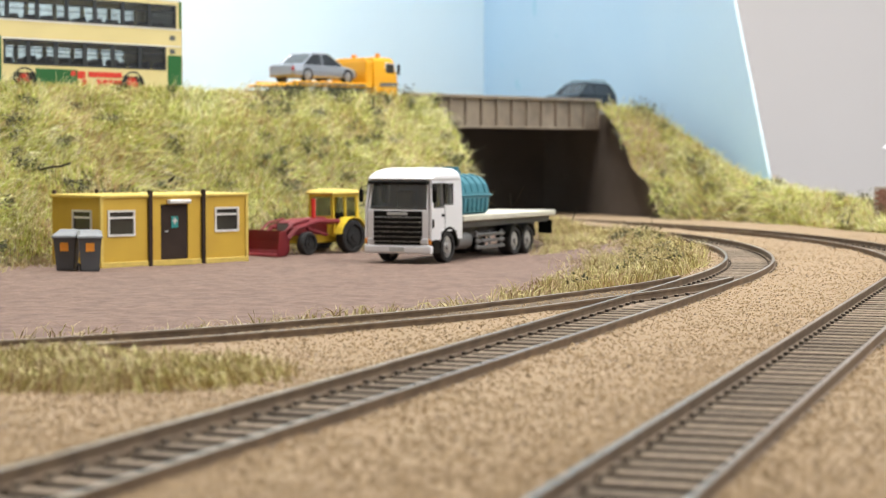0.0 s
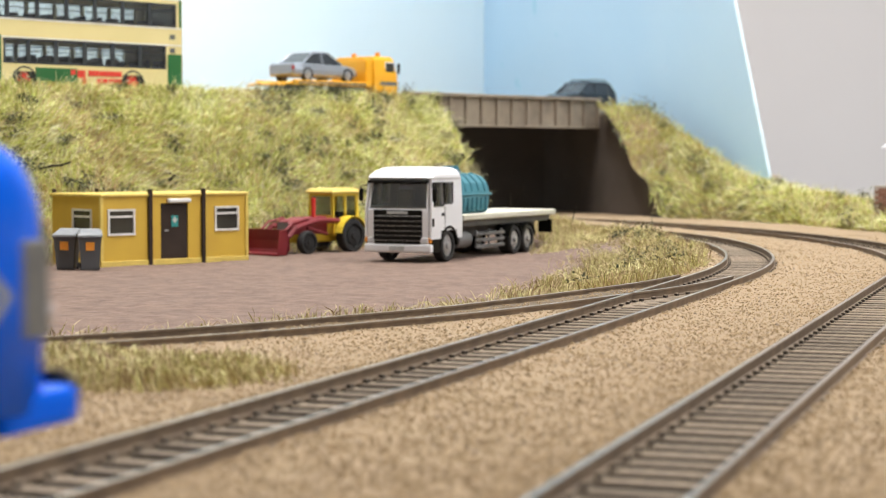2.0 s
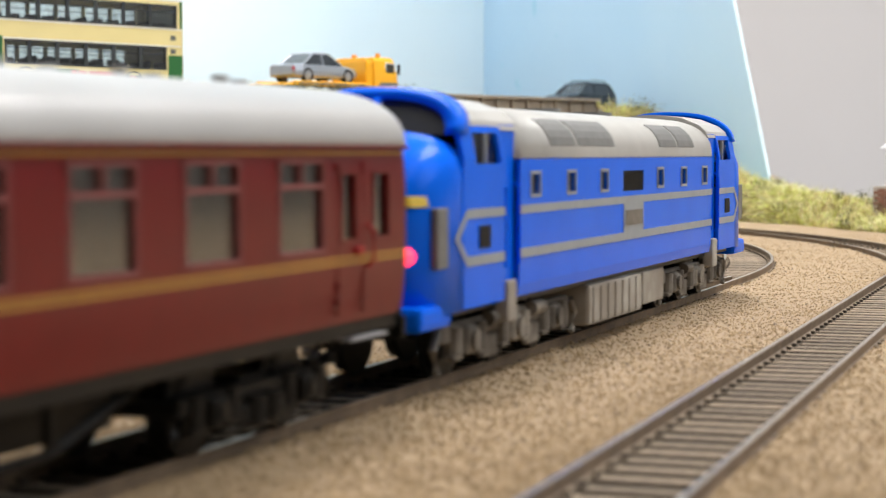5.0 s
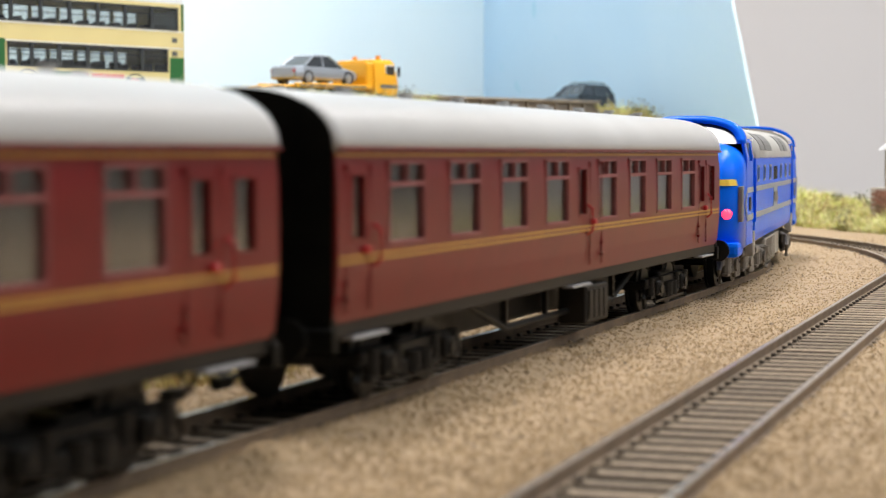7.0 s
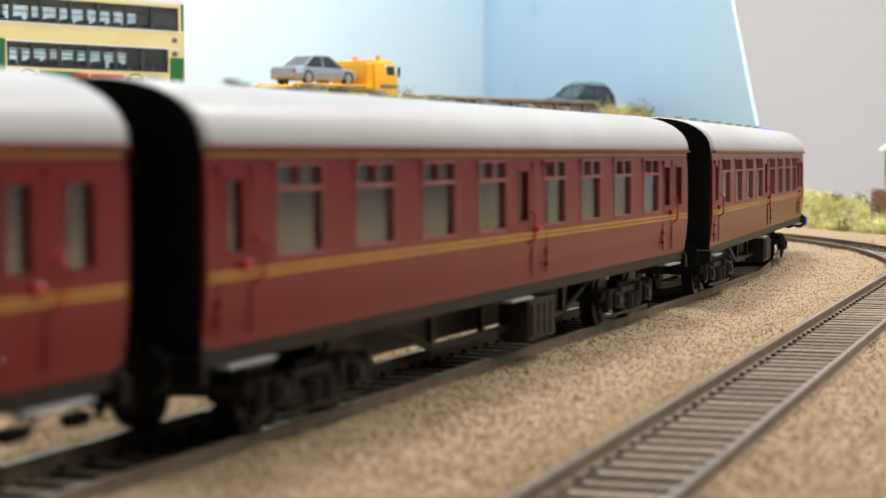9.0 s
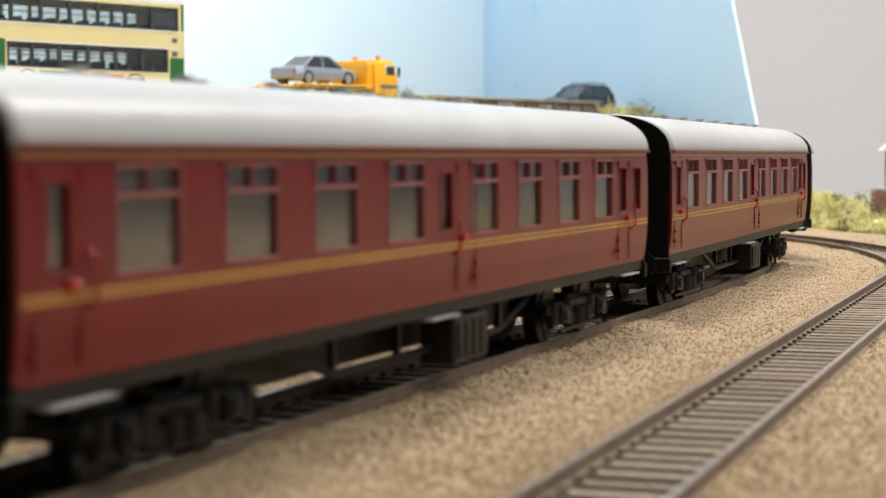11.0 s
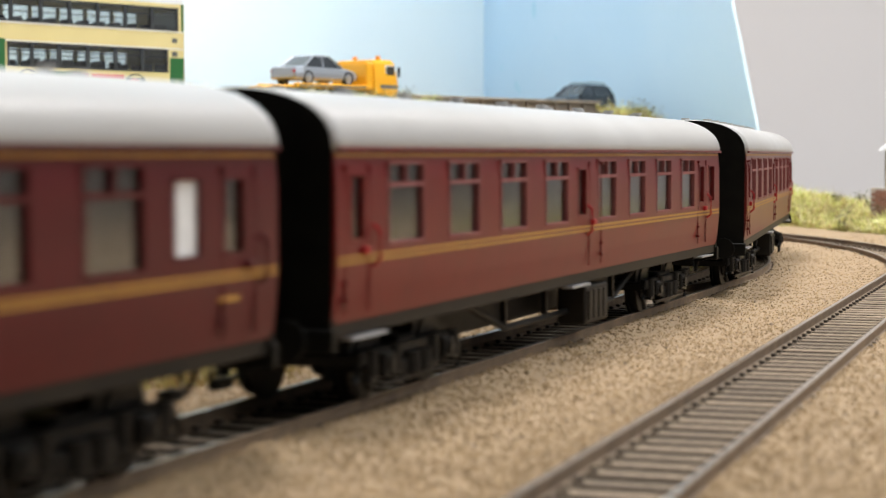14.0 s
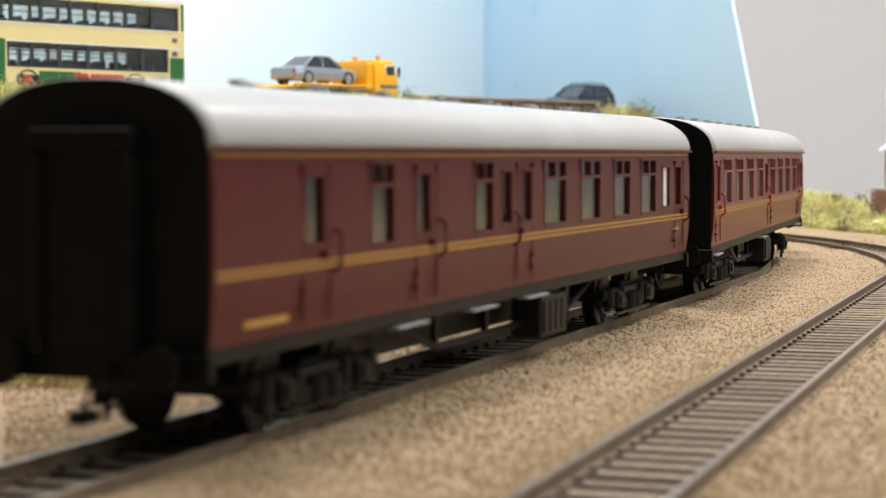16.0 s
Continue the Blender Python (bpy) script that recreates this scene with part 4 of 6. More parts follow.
    yb = 14 if kind == "open" else 20
    for sx in (-1, 1):
        bm = bmesh.new()
        box(bm, sx * 13.2 - 3.2, sx * 13.2 + 3.2, yb - 11, yb + 7, 3.2, 11.4, 0.4)
        bx = part("battery_box", bm, SOLEBAR, co)
        for k in range(4):
            part("panel", boxed(sx * 16.5 - 0.3, sx * 16.5 + 0.3, yb - 9.6 + 4 * k, yb - 6.6 + 4 * k, 4.2, 10.4, 0.1), SOLEBAR, bx)
    bm = bmesh.new()
    box(bm, -15.5, 15.5, -H + 2, H - 2, 14.9, 15.6)
    for y in (-118, -8, 6, 112):
        box(bm, -15.5, -4, y - 0.5, y + 0.5, 15.6, 40)
        box(bm, 4, 15.5, y - 0.5, y + 0.5, 15.6, 40)
    part("interior", bm, INTERIOR, co)
    for y in [-104 + 14.2 * k for k in range(7)] + [18 + 13.5 * k for k in range(7)]:
        for sx in (-1, 1):
            bm = bmesh.new()
            box(bm, sx * 9.5 - 5.2, sx * 9.5 + 5.2, y - 1.2, y + 1.2, 15.6, 28.5, 0.8)
            box(bm, sx * 9.5 - 5.2, sx * 9.5 + 5.2, y - 4.5, y + 4.5, 19, 21, 0.5)
            part("seat", bm, SEAT, co)
    for y in (-92, 92):
        coach_bogie(co, y)
    return co


def build_loco():
    lo = thing("diesel_locomotive", "bright blue diesel locomotive with grey stripes and pale grey roof", "locomotive")
    H, W = 136.0, 17.2
    wins = [(-76.5, 5.6), (-51.5, 5.6), (-26, 5.6), (26, 5.6), (51.5, 5.6), (76.5, 5.6)]
    C = 86.0  # cab bulkhead
    N = 106.0  # windscreen line
    holes = [(y - w / 2, y + w / 2, 31.6, 35.6) for y, w in wins] + [(-9.5, 9.5, 30.9, 35.5)]
    for sx in (1, -1):
        bm = bmesh.new()
        panel(bm, [-C, C], [12.8, 15, 38.6], holes, lambda u, v, d: Vector((sx * (W - d - 0.7 * max(0, (16 - v) / 4)), u, v)), 0.9)
        part("side", bm, BLUE, lo)
        for y, w in wins:
            bm = bmesh.new()
            for q in ((-w / 2 - 0.5, w / 2 + 0.5, 31.1, 31.7), (-w / 2 - 0.5, w / 2 + 0.5, 35.5, 36.1), (-w / 2 - 0.5, -w / 2, 31.1, 36.1), (w / 2, w / 2 + 0.5, 31.1, 36.1)):
                box(bm, sx * W - 0.2, sx * W + 0.2, y + q[0], y + q[1], q[2], q[3])
            wn = part("window", bm, LOCO_LINE, lo)
            part("pane", boxed(sx * (W - 0.6) - 0.1, sx * (W - 0.6) + 0.1, y - w / 2, y + w / 2, 31.6, 35.6), VEHICLE_PANE, wn)
        gr = part("grille", boxed(sx * (W - 0.7) - 0.2, sx * (W - 0.7) + 0.2, -9.5, 9.5, 30.9, 35.5), BLACK, lo, "dark side grille with slats")
        for k in range(12):
            part("slat", boxed(sx * (W - 0.3) - 0.2, sx * (W - 0.3) + 0.2, -9 + k * 1.6, -8.3 + k * 1.6, 31, 35.4), UNDER, gr)
        bm = bmesh.new()
        x = sx * (W + 0.12)
        for z0, z1 in ((28.2, 29.8), (20.0, 21.7)):
            box(bm, min(x, x - sx * 0.3), max(x, x - sx * 0.3), -C, C, z0, z1)
        box(bm, min(x, x - sx * 0.3), max(x, x - sx * 0.3), -9, 9, 21.7, 28.2)
        part("stripe", bm, LOCO_LINE, lo, "pale grey side stripe with name panel")
        part("name_bar", boxed(sx * (W + 0.2) - 0.12, sx * (W + 0.2) + 0.12, -7.5, 7.5, 23.2, 26.6), BOGIE, lo, "pale grey name bar")
        for e in (-1, 1):
            y = e * (C + 4.75)
            part("door", boxed(sx * (W - 1.4) - 0.4, sx * (W - 1.4) + 0.1, y - 4.7, y + 4.7, 13.5, 44.6, 0.1), BLUE, lo, "recessed blue cab door")
            for q in (y - 4.2, y + 4.2):
                bm = bmesh.new()
                tube(bm, [(sx * (W - 1.2), q, 18), (sx * (W + 0.1), q, 19), (sx * (W + 0.1), q, 33), (sx * (W - 1.2), q, 34)], 0.25)
                part("handrail", bm, BLUE, lo)
            part("step", boxed(sx * 15.8 - 1.4, sx * 15.8 + 1.5, y - 2.6, y + 2.6, 8.6, 16.2, 0.3), TANK_GREY, lo, "pale grey cab step")
    # Unseen black block added inside so the side windows look dark.
    part("engine_room", boxed(-14, 14, -C + 1, C - 1, 14, 38), BLACK, lo)
    # main roof with dark translucent panels
    bm = bmesh.new()
    rings = []

    def arch(w, z0, h, y, n=20, p=0.8):
        r = []
        for i in range(n + 1):
            a = math.pi * i / n
            c, s = math.cos(a), math.sin(a)
            r.append(Vector((w * math.copysign(abs(c) ** p, c), y, z0 + h * abs(s) ** p)))
        return r + [Vector((-w, y, z0 - 0.3)), Vector((w, y, z0 - 0.3))]
    for y in (-C, -C / 2, 0, C / 2, C):
        rings.append(arch(W, 38.6, 10.0, y))
    loft(bm, rings)
    rf = part("roof", bm, LOCO_ROOF, lo, "pale grey rounded roof", smooth=True)
    for y0, y1 in ((-66, -48), (-46, -17), (26, 44), (46, 64)):
        for sx in (-1, 1):
            bm = bmesh.new()
            loft(bm, [[Vector((sx * (q.x + 0.12), y, q.z + 0.12)) for q in arch(W, 38.6, 10.0, y)[1:6]] + [Vector((sx * (q.x - 0.8), y, q.z - 0.8)) for q in reversed(arch(W, 38.6, 10.0, y)[1:6])] for y in (y0, y1)])
            part("roof_panel", bm, LOCO_PANEL, rf, "dark grey roof panel")
    for y in (-20, 24):
        bm = bmesh.new()
        cyl(bm, (0, y, 48.6), 5.5, 1.2, "Z", 24)
        part("roof_fan", bm, LOCO_PANEL, rf)
    # cabs and noses
    for sy in (-1, 1):
        for s in (-1, 1):
            bm = bmesh.new()
            panel(bm, [N - 10.4, N + 12], [12.8, 38.6, 44.2], [(N - 8.6, N + 5.6, 37.6, 43.0)], lambda u, v, d: Vector((s * (W - d - max(0, v - 38.6) * 0.2), sy * u, v)), 0.9)
            part("cab_side", bm, BLUE, lo)
            part("cab_window", boxed(s * (W - 1.5) - 0.1, s * (W - 1.5) + 0.1, *sorted((sy * (N - 8.6), sy * (N + 5.6))), 37.6, 43.0), VEHICLE_PANE, lo)
            part("window_bar", boxed(s * (W - 1.0) - 0.3, s * (W - 1.0) + 0.3, *sorted((sy * (N - 2.2), sy * (N - 1.5))), 37.6, 43.0), LOCO_LINE, lo)
        # grey roof carried over the cab, ending in a blue brow round the windscreen
        bm = bmesh.new()
        top = [(16.2, 43.6), (15.6, 45.2), (13.6, 47.0), (9, 48.9), (4, 49.6), (0, 49.8)]
        prof = top + [(-x, z) for x, z in reversed(top[:-1])] + [(-14, 43.2), (14, 43.2)]
        loft(bm, [[Vector((x, sy * y, z)) for x, z in prof] for y in (C - 0.5, N + 6.2)])
        part("cab_roof", bm, LOCO_ROOF, lo, "pale grey cab roof", smooth=False)

        def hoop(w, rise, back, n=18):
            out = []
            for i in range(n + 1):
                a = math.pi * i / n
                z = 42.6 + rise * abs(math.sin(a)) ** 0.85
                out.append(Vector((w * math.copysign(abs(math.cos(a)) ** 0.8, math.cos(a)), sy * (N + 13.5 - back - (z - 42.6) * 0.75), z)))
            return out
        bm = bmesh.new()
        outer, inner = hoop(16.9, 8.4, 0), hoop(14.2, 6.2, 0)
        deep, deep_in = hoop(16.9, 8.4, 4.5), hoop(14.2, 6.2, 4.5)
        loft(bm, [[outer[i], inner[i], deep_in[i], deep[i]] for i in range(len(outer))])
        part("cab_brow", bm, BLUE, lo, smooth=True)
        for s in (-1, 1):
            h = [q for q in hoop(14.4, 6.4, 1.0) if q.x * s > 0.8]
            base = [Vector((s * 0.8, sy * (N + 12.5 - 4.6), 48.7)), Vector((s * 0.8, sy * (N + 12.5), 42.6))]
            base = base if s > 0 else base[::-1]
            bm = bmesh.new()
            loft(bm, [[q + Vector((0, sy * k, 0)) for q in h + base] for k in (0.0, -0.3)])
            part("windscreen", bm, CAB_GLASS, lo, "dark windscreen")
        bm = bmesh.new()
        tube(bm, [(0, sy * (N + 8.2), 48.9), (0, sy * (N + 13.0), 42.6)], 0.8, 8)
        part("windscreen_pillar", bm, BLUE, lo)
        # Black board added to darken the view through the cab windows.
        part("bulkhead", boxed(-15.2, 15.2, *sorted((sy * (C + 0.2), sy * (C + 0.7))), 13, 43), BLACK, lo)
        part("cab_desk", boxed(-14.6, 14.6, *sorted((sy * (N - 2), sy * (N + 10))), 30, 37, 0.5), BLACK, lo)
        bm = bmesh.new()
        rings = []
        for y, w, top, low in ((N + 10.0, 17.1, 43.4, 12.8), (N + 15, 17.1, 43.2, 12.6), (N + 19, 16.9, 42.6, 12.4), (N + 22.5, 16.3, 41.6, 12.2), (N + 25.5, 15.2, 39.8, 12.2), (N + 28, 13.2, 37.2, 12.4), (N + 29.6, 10.4, 34.0, 12.6), (N + 30.4, 7.0, 30.0, 13.0)):
            ring = []
            for i in range(17):
                a = math.pi * i / 16
                c, z = math.cos(a), math.sin(a)
                ring.append(Vector((w * math.copysign(abs(c) ** 0.6, c), sy * y, top - 9 + 9 * abs(z) ** 0.75)))
            ring += [Vector((-w, sy * y, low)), Vector((-w * 0.4, sy * y, low - 0.4)), Vector((w * 0.4, sy * y, low - 0.4)), Vector((w, sy * y, low))]
            rings.append(ring)
        loft(bm, rings)
        nose = part("nose", bm, BLUE, lo, "rounded blue nose hood", smooth=True)
        part("skirt", boxed(-16.6, 16.6, min(sy * (N + 16), sy * (N + 31)), max(sy * (N + 16), sy * (N + 31)), 10.2, 14.4, 1.2, 2), BLUE, lo)
        for sx in (-1, 1):
            part("nose_grille", boxed(sx * 16.4 - 0.6, sx * 16.4 + 0.6, min(sy * (N + 19), sy * (N + 24.4)), max(sy * (N + 19), sy * (N + 24.4)), 20.2, 30.4, 0.2), LOCO_PANEL, nose, "dark nose side grille")
            part("cab_door_window", boxed(sx * 17.2 - 0.3, sx * 17.2 + 0.25, min(sy * (N - 2.2), sy * (N + 4)), max(sy * (N - 2.2), sy * (N + 4)), 22.8, 26.8, 0.2), BLACK, nose, "small dark side hatch")
            bm = bmesh.new()
            x = sx * 17.22
            pts = [(N + 10.4, 20.0), (N + 16.6, 24.9), (N + 10.4, 29.8)]
            inner = [(N + 10.4, 21.7), (N + 14.6, 24.9), (N + 10.4, 28.2)]
            for (a, b, c, d) in zip(pts[:-1], pts[1:], inner[1:], inner[:-1]):
                loft(bm, [[Vector((x + k, sy * u, v)) for u, v in (a, b, c, d)] for k in (0.0, sx * 0.15)])
            for z0, z1 in ((28.2, 29.8), (20.0, 21.7)):
                box(bm, min(x, x + sx * 0.15), max(x, x + sx * 0.15), min(sy * (N - 10.4), sy * (N + 10.4)), max(sy * (N - 10.4), sy * (N + 10.4)), z0, z1)
            part("stripe", bm, LOCO_LINE, lo)
            bm = bmesh.new()
            cyl(bm, (sx * 11.4, sy * (N + 32), 12.4), 1.4, 4, "Y", 12)
            cyl(bm, (sx * 11.4, sy * (N + 34.2), 12.4), 3.0, 0.8, "Y", 20)
            part("buffer", bm, UNDER, lo)
            bm = bmesh.new()
            bmesh.ops.create_uvsphere(bm, u_segments=12, v_segments=8, radius=1.5, matrix=Matrix.Translation((sx * 13.0, sy * (N + 28.4), 22.5)))
            part("marker_lamp", bm, TAIL_LAMP if sy < 0 and sx > 0 else WHITE_BLIND, nose, "glowing red tail lamp" if sy < 0 and sx > 0 else "", smooth=True)
        bm = bmesh.new()
        line = [(15.5, 25.2), (13.5, 28.1), (10.7, 29.8), (5, 30.8), (-5, 30.8), (-10.7, 29.8), (-13.5, 28.1), (-15.5, 25.2)]
        loft(bm, [[Vector((x * k, sy * (N + y - 1 + k), z)) for k, z in ((0.96, 30.6), (1.015, 30.6), (0.985, 32.4), (0.93, 32.4))] for x, y in line])
        part("nose_band", bm, YELLOW_TRIM, nose, "yellow nose band")
        bm = bmesh.new()
        box(bm, -1, 1, min(sy * (N + 29), sy * (N + 35)), max(sy * (N + 29), sy * (N + 35)), 5, 6.6)
        part("coupling", bm, BLACK, lo)
    bm = bmesh.new()
    box(bm, -15, 15, -C - 31, C + 31, 11.5, 13.2)
    part("underframe", bm, UNDER, lo)
    for sx in (-1, 1):
        bm = bmesh.new()
        box(bm, sx * 11 - 5.4, sx * 11 + 5.4, -34, 12, 2.8, 11.6, 1.0, 2)
        ft = part("fuel_tank", bm, TANK_GREY, lo, "pale grey weathered fuel tank")
        for k in range(7):
            part("tank_strap", boxed(sx * 16.4 - 0.3, sx * 16.4 + 0.3, -32 + 6.2 * k, -31.4 + 6.2 * k, 3.4, 11), TANK_GREY, ft)
        part("battery_box", boxed(sx * 11 - 5.0, sx * 11 + 5.0, 15, 36, 3.6, 11.6, 0.8, 2), TANK_GREY, lo)
    for yb in (-80, 80):
        bo = new("bogie")
        bo.parent = lo
        bo.location = (0, yb * MM, 0)
        bm = bmesh.new()
        for sx in (-1, 1):
            box(bm, sx * 12.6 - 1.0, sx * 12.6 + 1.0, -38, 38, 6.5, 10.0, 0.4)
            for wy in (-26, 0, 26):
                box(bm, sx * 13.6 - 1.5, sx * 13.6 + 1.5, wy - 3, wy + 3, 4.0, 9.2, 0.6)
                cyl(bm, (sx * 15.4, wy, 6.6), 1.9, 1.0, "X", 14)
                for o in (-6.5, 6.5):
                    cyl(bm, (sx * 13.6, wy + o, 6.8), 1.6, 5, "Z", 10)
                    box(bm, sx * 13.6 - 1, sx * 13.6 + 1, wy + o - 2, wy + o + 2, 3.4, 4.4, 0.2)
            for wy in (-13, 13):
                cyl(bm, (sx * 14.4, wy, 9.4), 1.4, 7, "Y", 12)
                box(bm, sx * 13.2 - 0.6, sx * 13.2 + 0.6, wy - 4, wy + 4, 2.2, 6.4, 0.3)
            tube(bm, [(sx * 13.5, -40, 9), (sx * 13.5, -43, 6), (sx * 13.5, -41, 2)], 0.8)
            tube(bm, [(sx * 13.5, 40, 9), (sx * 13.5, 43, 6), (sx * 13.5, 41, 2)], 0.8)
        box(bm, -12.4, 12.4, -6, 6, 6, 11, 0.5)
        part("bogie_frame", bm, BOGIE, bo, "pale grey weathered bogie frame")
        for wy in (-26, 0, 26):
            wheelset(bo, wy, 7.2)
    return lo


LOCO = build_loco()
OPEN = build_coach("open", "maroon open coach with gold lining and grey roof")
OPENS = [OPEN] + [copy_thing(OPEN, Matrix.Identity(4)) for _ in range(3)]
BRAKE = build_coach("brake", "darker maroon brake coach with gold lining and grey roof")
TRAIN = [(LOCO, -136.0, 80.0, 7.2)] + [(c, -272.0 - 10 - 135.5 - 291.0 * k, 92.0, 7.0) for k, c in enumerate(OPENS + [BRAKE])]
FRONT_T = [0, 2.0, 4.0, 6.5, 9.0, 12.5, 16.0]
FRONT_S = [-697.0, -440.0, -182.0, 119.0, 431.0, 865.0, 1306.0]


# ---- the yard and the road: vehicles, cabin, bins ----
KABIN = mat("cabin_yellow", (0.62, 0.4, 0.045), (0.56, 0.35, 0.04), rough=0.55, scale=60, bump=0.1, c3=(0.5, 0.31, 0.045))
KABIN_PALE = mat("cabin_yellow_edge", (0.7, 0.52, 0.12), rough=0.55)
DOOR_BROWN = mat("cabin_door_brown", (0.03, 0.02, 0.015), (0.042, 0.027, 0.02), rough=0.7, scale=90, spec=0.25)
WHITE = mat("white_gloss", (0.74, 0.74, 0.76), (0.7, 0.7, 0.72), rough=0.3, scale=40)
FRAME_WHITE = mat("window_frame_white", (0.72, 0.7, 0.66), rough=0.5)
DARK_GLASS = mat("dark_tinted_glass", (0.035, 0.032, 0.028), (0.06, 0.055, 0.045), rough=0.12, scale=40)
CAR_GLASS = mat("car_blue_black_glass", (0.03, 0.036, 0.045), (0.045, 0.052, 0.06), rough=0.1, scale=40)
CAB_TRIM = mat("cab_trim_tan", (0.46, 0.42, 0.34), (0.38, 0.34, 0.28), rough=0.7, scale=80)
SIGN_GREEN = mat("sign_green", (0.03, 0.32, 0.3), rough=0.5)
BIN_GREY = mat("bin_grey", (0.085, 0.088, 0.095), (0.11, 0.113, 0.12), rough=0.55, spec=0.3, scale=70)
BIN_LID = mat("bin_lid_grey", (0.23, 0.24, 0.25), rough=0.5)
ORANGE = mat("sticker_orange", (0.75, 0.28, 0.03), rough=0.5)
LOADER_RED = mat("loader_dark_red", (0.2, 0.012, 0.02), (0.16, 0.01, 0.016), rough=0.5, scale=100, c3=(0.26, 0.03, 0.03))
BRIGHT_RED = mat("stack_red", (0.65, 0.03, 0.02), rough=0.5)
TRACTOR_YELLOW = mat("tractor_yellow", (0.72, 0.52, 0.04), (0.66, 0.46, 0.035), rough=0.45, scale=70)
TYRE = mat("tyre_black", (0.014, 0.014, 0.015), (0.022, 0.021, 0.02), rough=0.75, scale=300, bump=0.3)
HUB = mat("hub_silver", (0.5, 0.5, 0.5), (0.4, 0.4, 0.4), rough=0.35, metal=0.5)
TEAL = mat("tank_teal", (0.055, 0.2, 0.25), (0.045, 0.17, 0.22), rough=0.5, scale=60, bump=0.05)
DECK = mat("flatbed_cream", (0.62, 0.6, 0.5), (0.55, 0.53, 0.44), rough=0.6, scale=80)
CHASSIS = mat("chassis_grey", (0.1, 0.1, 0.1), (0.14, 0.14, 0.14), rough=0.5, scale=100)
PLATE = mat("plate_pale", (0.45, 0.46, 0.45), rough=0.5)
CREAM = mat("bus_cream", (0.72, 0.61, 0.3), (0.69, 0.58, 0.28), rough=0.4, scale=40)
BUS_GREEN = mat("bus_green", (0.02, 0.13, 0.035), (0.018, 0.11, 0.03), rough=0.4, scale=40)
BUS_RED = mat("bus_lettering_red", (0.7, 0.05, 0.03), rough=0.5)
GASKET = mat("window_gasket_dark", (0.03, 0.035, 0.04), rough=0.5)
SEAT_BLUE = mat("bus_seat_dark_blue", (0.02, 0.03, 0.05), rough=0.8)
TOW_YELLOW = mat("recovery_yellow", (0.85, 0.42, 0.015), (0.8, 0.38, 0.012), rough=0.4, scale=50)
SILVER = mat("car_silver_paint", (0.32, 0.35, 0.4), (0.3, 0.33, 0.38), rough=0.28, metal=0.4, scale=60)
CAR_BLACK = mat("car_black_paint", (0.02, 0.024, 0.03), rough=0.22)
LAMP_CLEAR = mat("lamp_clear", (0.6, 0.6, 0.62), rough=0.15)
LAMP_RED = mat("lamp_red", (0.45, 0.02, 0.02), rough=0.25)


def road_wheel(parent, x, y, r, w, material_hub=HUB, name="wheel"):
    """A tyre with a hub as its child, its axle along x."""
    bm = bmesh.new()
    ring = [(-w / 2, r * 0.72), (-w / 2, r * 0.94), (-w / 2 + w * 0.14, r), (w / 2 - w * 0.14, r), (w / 2, r * 0.94), (w / 2, r * 0.72)]
    n = 26
    loops = [[Vector((u, v * math.cos(k * math.tau / n), v * math.sin(k * math.tau / n))) for u, v in ring] for k in range(n)]
    vr = [[bm.verts.new(p) for p in l] for l in loops]
    for a, b in zip(vr, vr[1:] + vr[:1]):
        for i in range(len(ring)):
            bm.faces.new((a[i], a[(i + 1) % len(ring)], b[(i + 1) % len(ring)], b[i]))
    wh = part(name, bm, TYRE, parent, smooth=False)
    wh.location = (x * MM, y * MM, r * MM)
    bm = bmesh.new()
    cyl(bm, (0, 0, 0), r * 0.73, w * 0.6, "X", 22)
    sx = math.copysign(1, x)
    cyl(bm, (sx * w * 0.34, 0, 0), r * 0.52, w * 0.16, "X", 18, None)
    cyl(bm, (sx * w * 0.48, 0, 0), r * 0.22, w * 0.2, "X", 12)
    for k in range(6):
        a = k * math.tau / 6
        cyl(bm, (sx * w * 0.43, math.cos(a) * r * 0.38, math.sin(a) * r * 0.38), r * 0.07, w * 0.06, "X", 6)
    part("hub", bm, material_hub, wh)
    return wh


def framed_window(parent, place, a, b, z0, z1, bar=None, f=0.9, frame=FRAME_WHITE, pane=DARK_GLASS):
    """A window set in a wall; place(u, z, d) maps to the wall with d outwards."""
    bm = bmesh.new()

    def bar_box(u0, u1, w0, w1):
        loft(bm, [[place(u0, w0, d), place(u1, w0, d), place(u1, w1, d), place(u0, w1, d)] for d in (-0.6, 0.45)])
    bar_box(a, b, z0, z0 + f)
    bar_box(a, b, z1 - f, z1)
    bar_box(a, a + f, z0 + f, z1 - f)
    bar_box(b - f, b, z0 + f, z1 - f)
    if bar:
        bar_box(a + f, b - f, bar - f / 2, bar + f / 2)
    w = part("window", bm, frame, parent, "white framed window")
    bm = bmesh.new()
    loft(bm, [[place(a, z0, d), place(b, z0, d), place(b, z1, d), place(a, z1, d)] for d in (-0.5, -0.2)])
    part("pane", bm, pane, w)
    return w


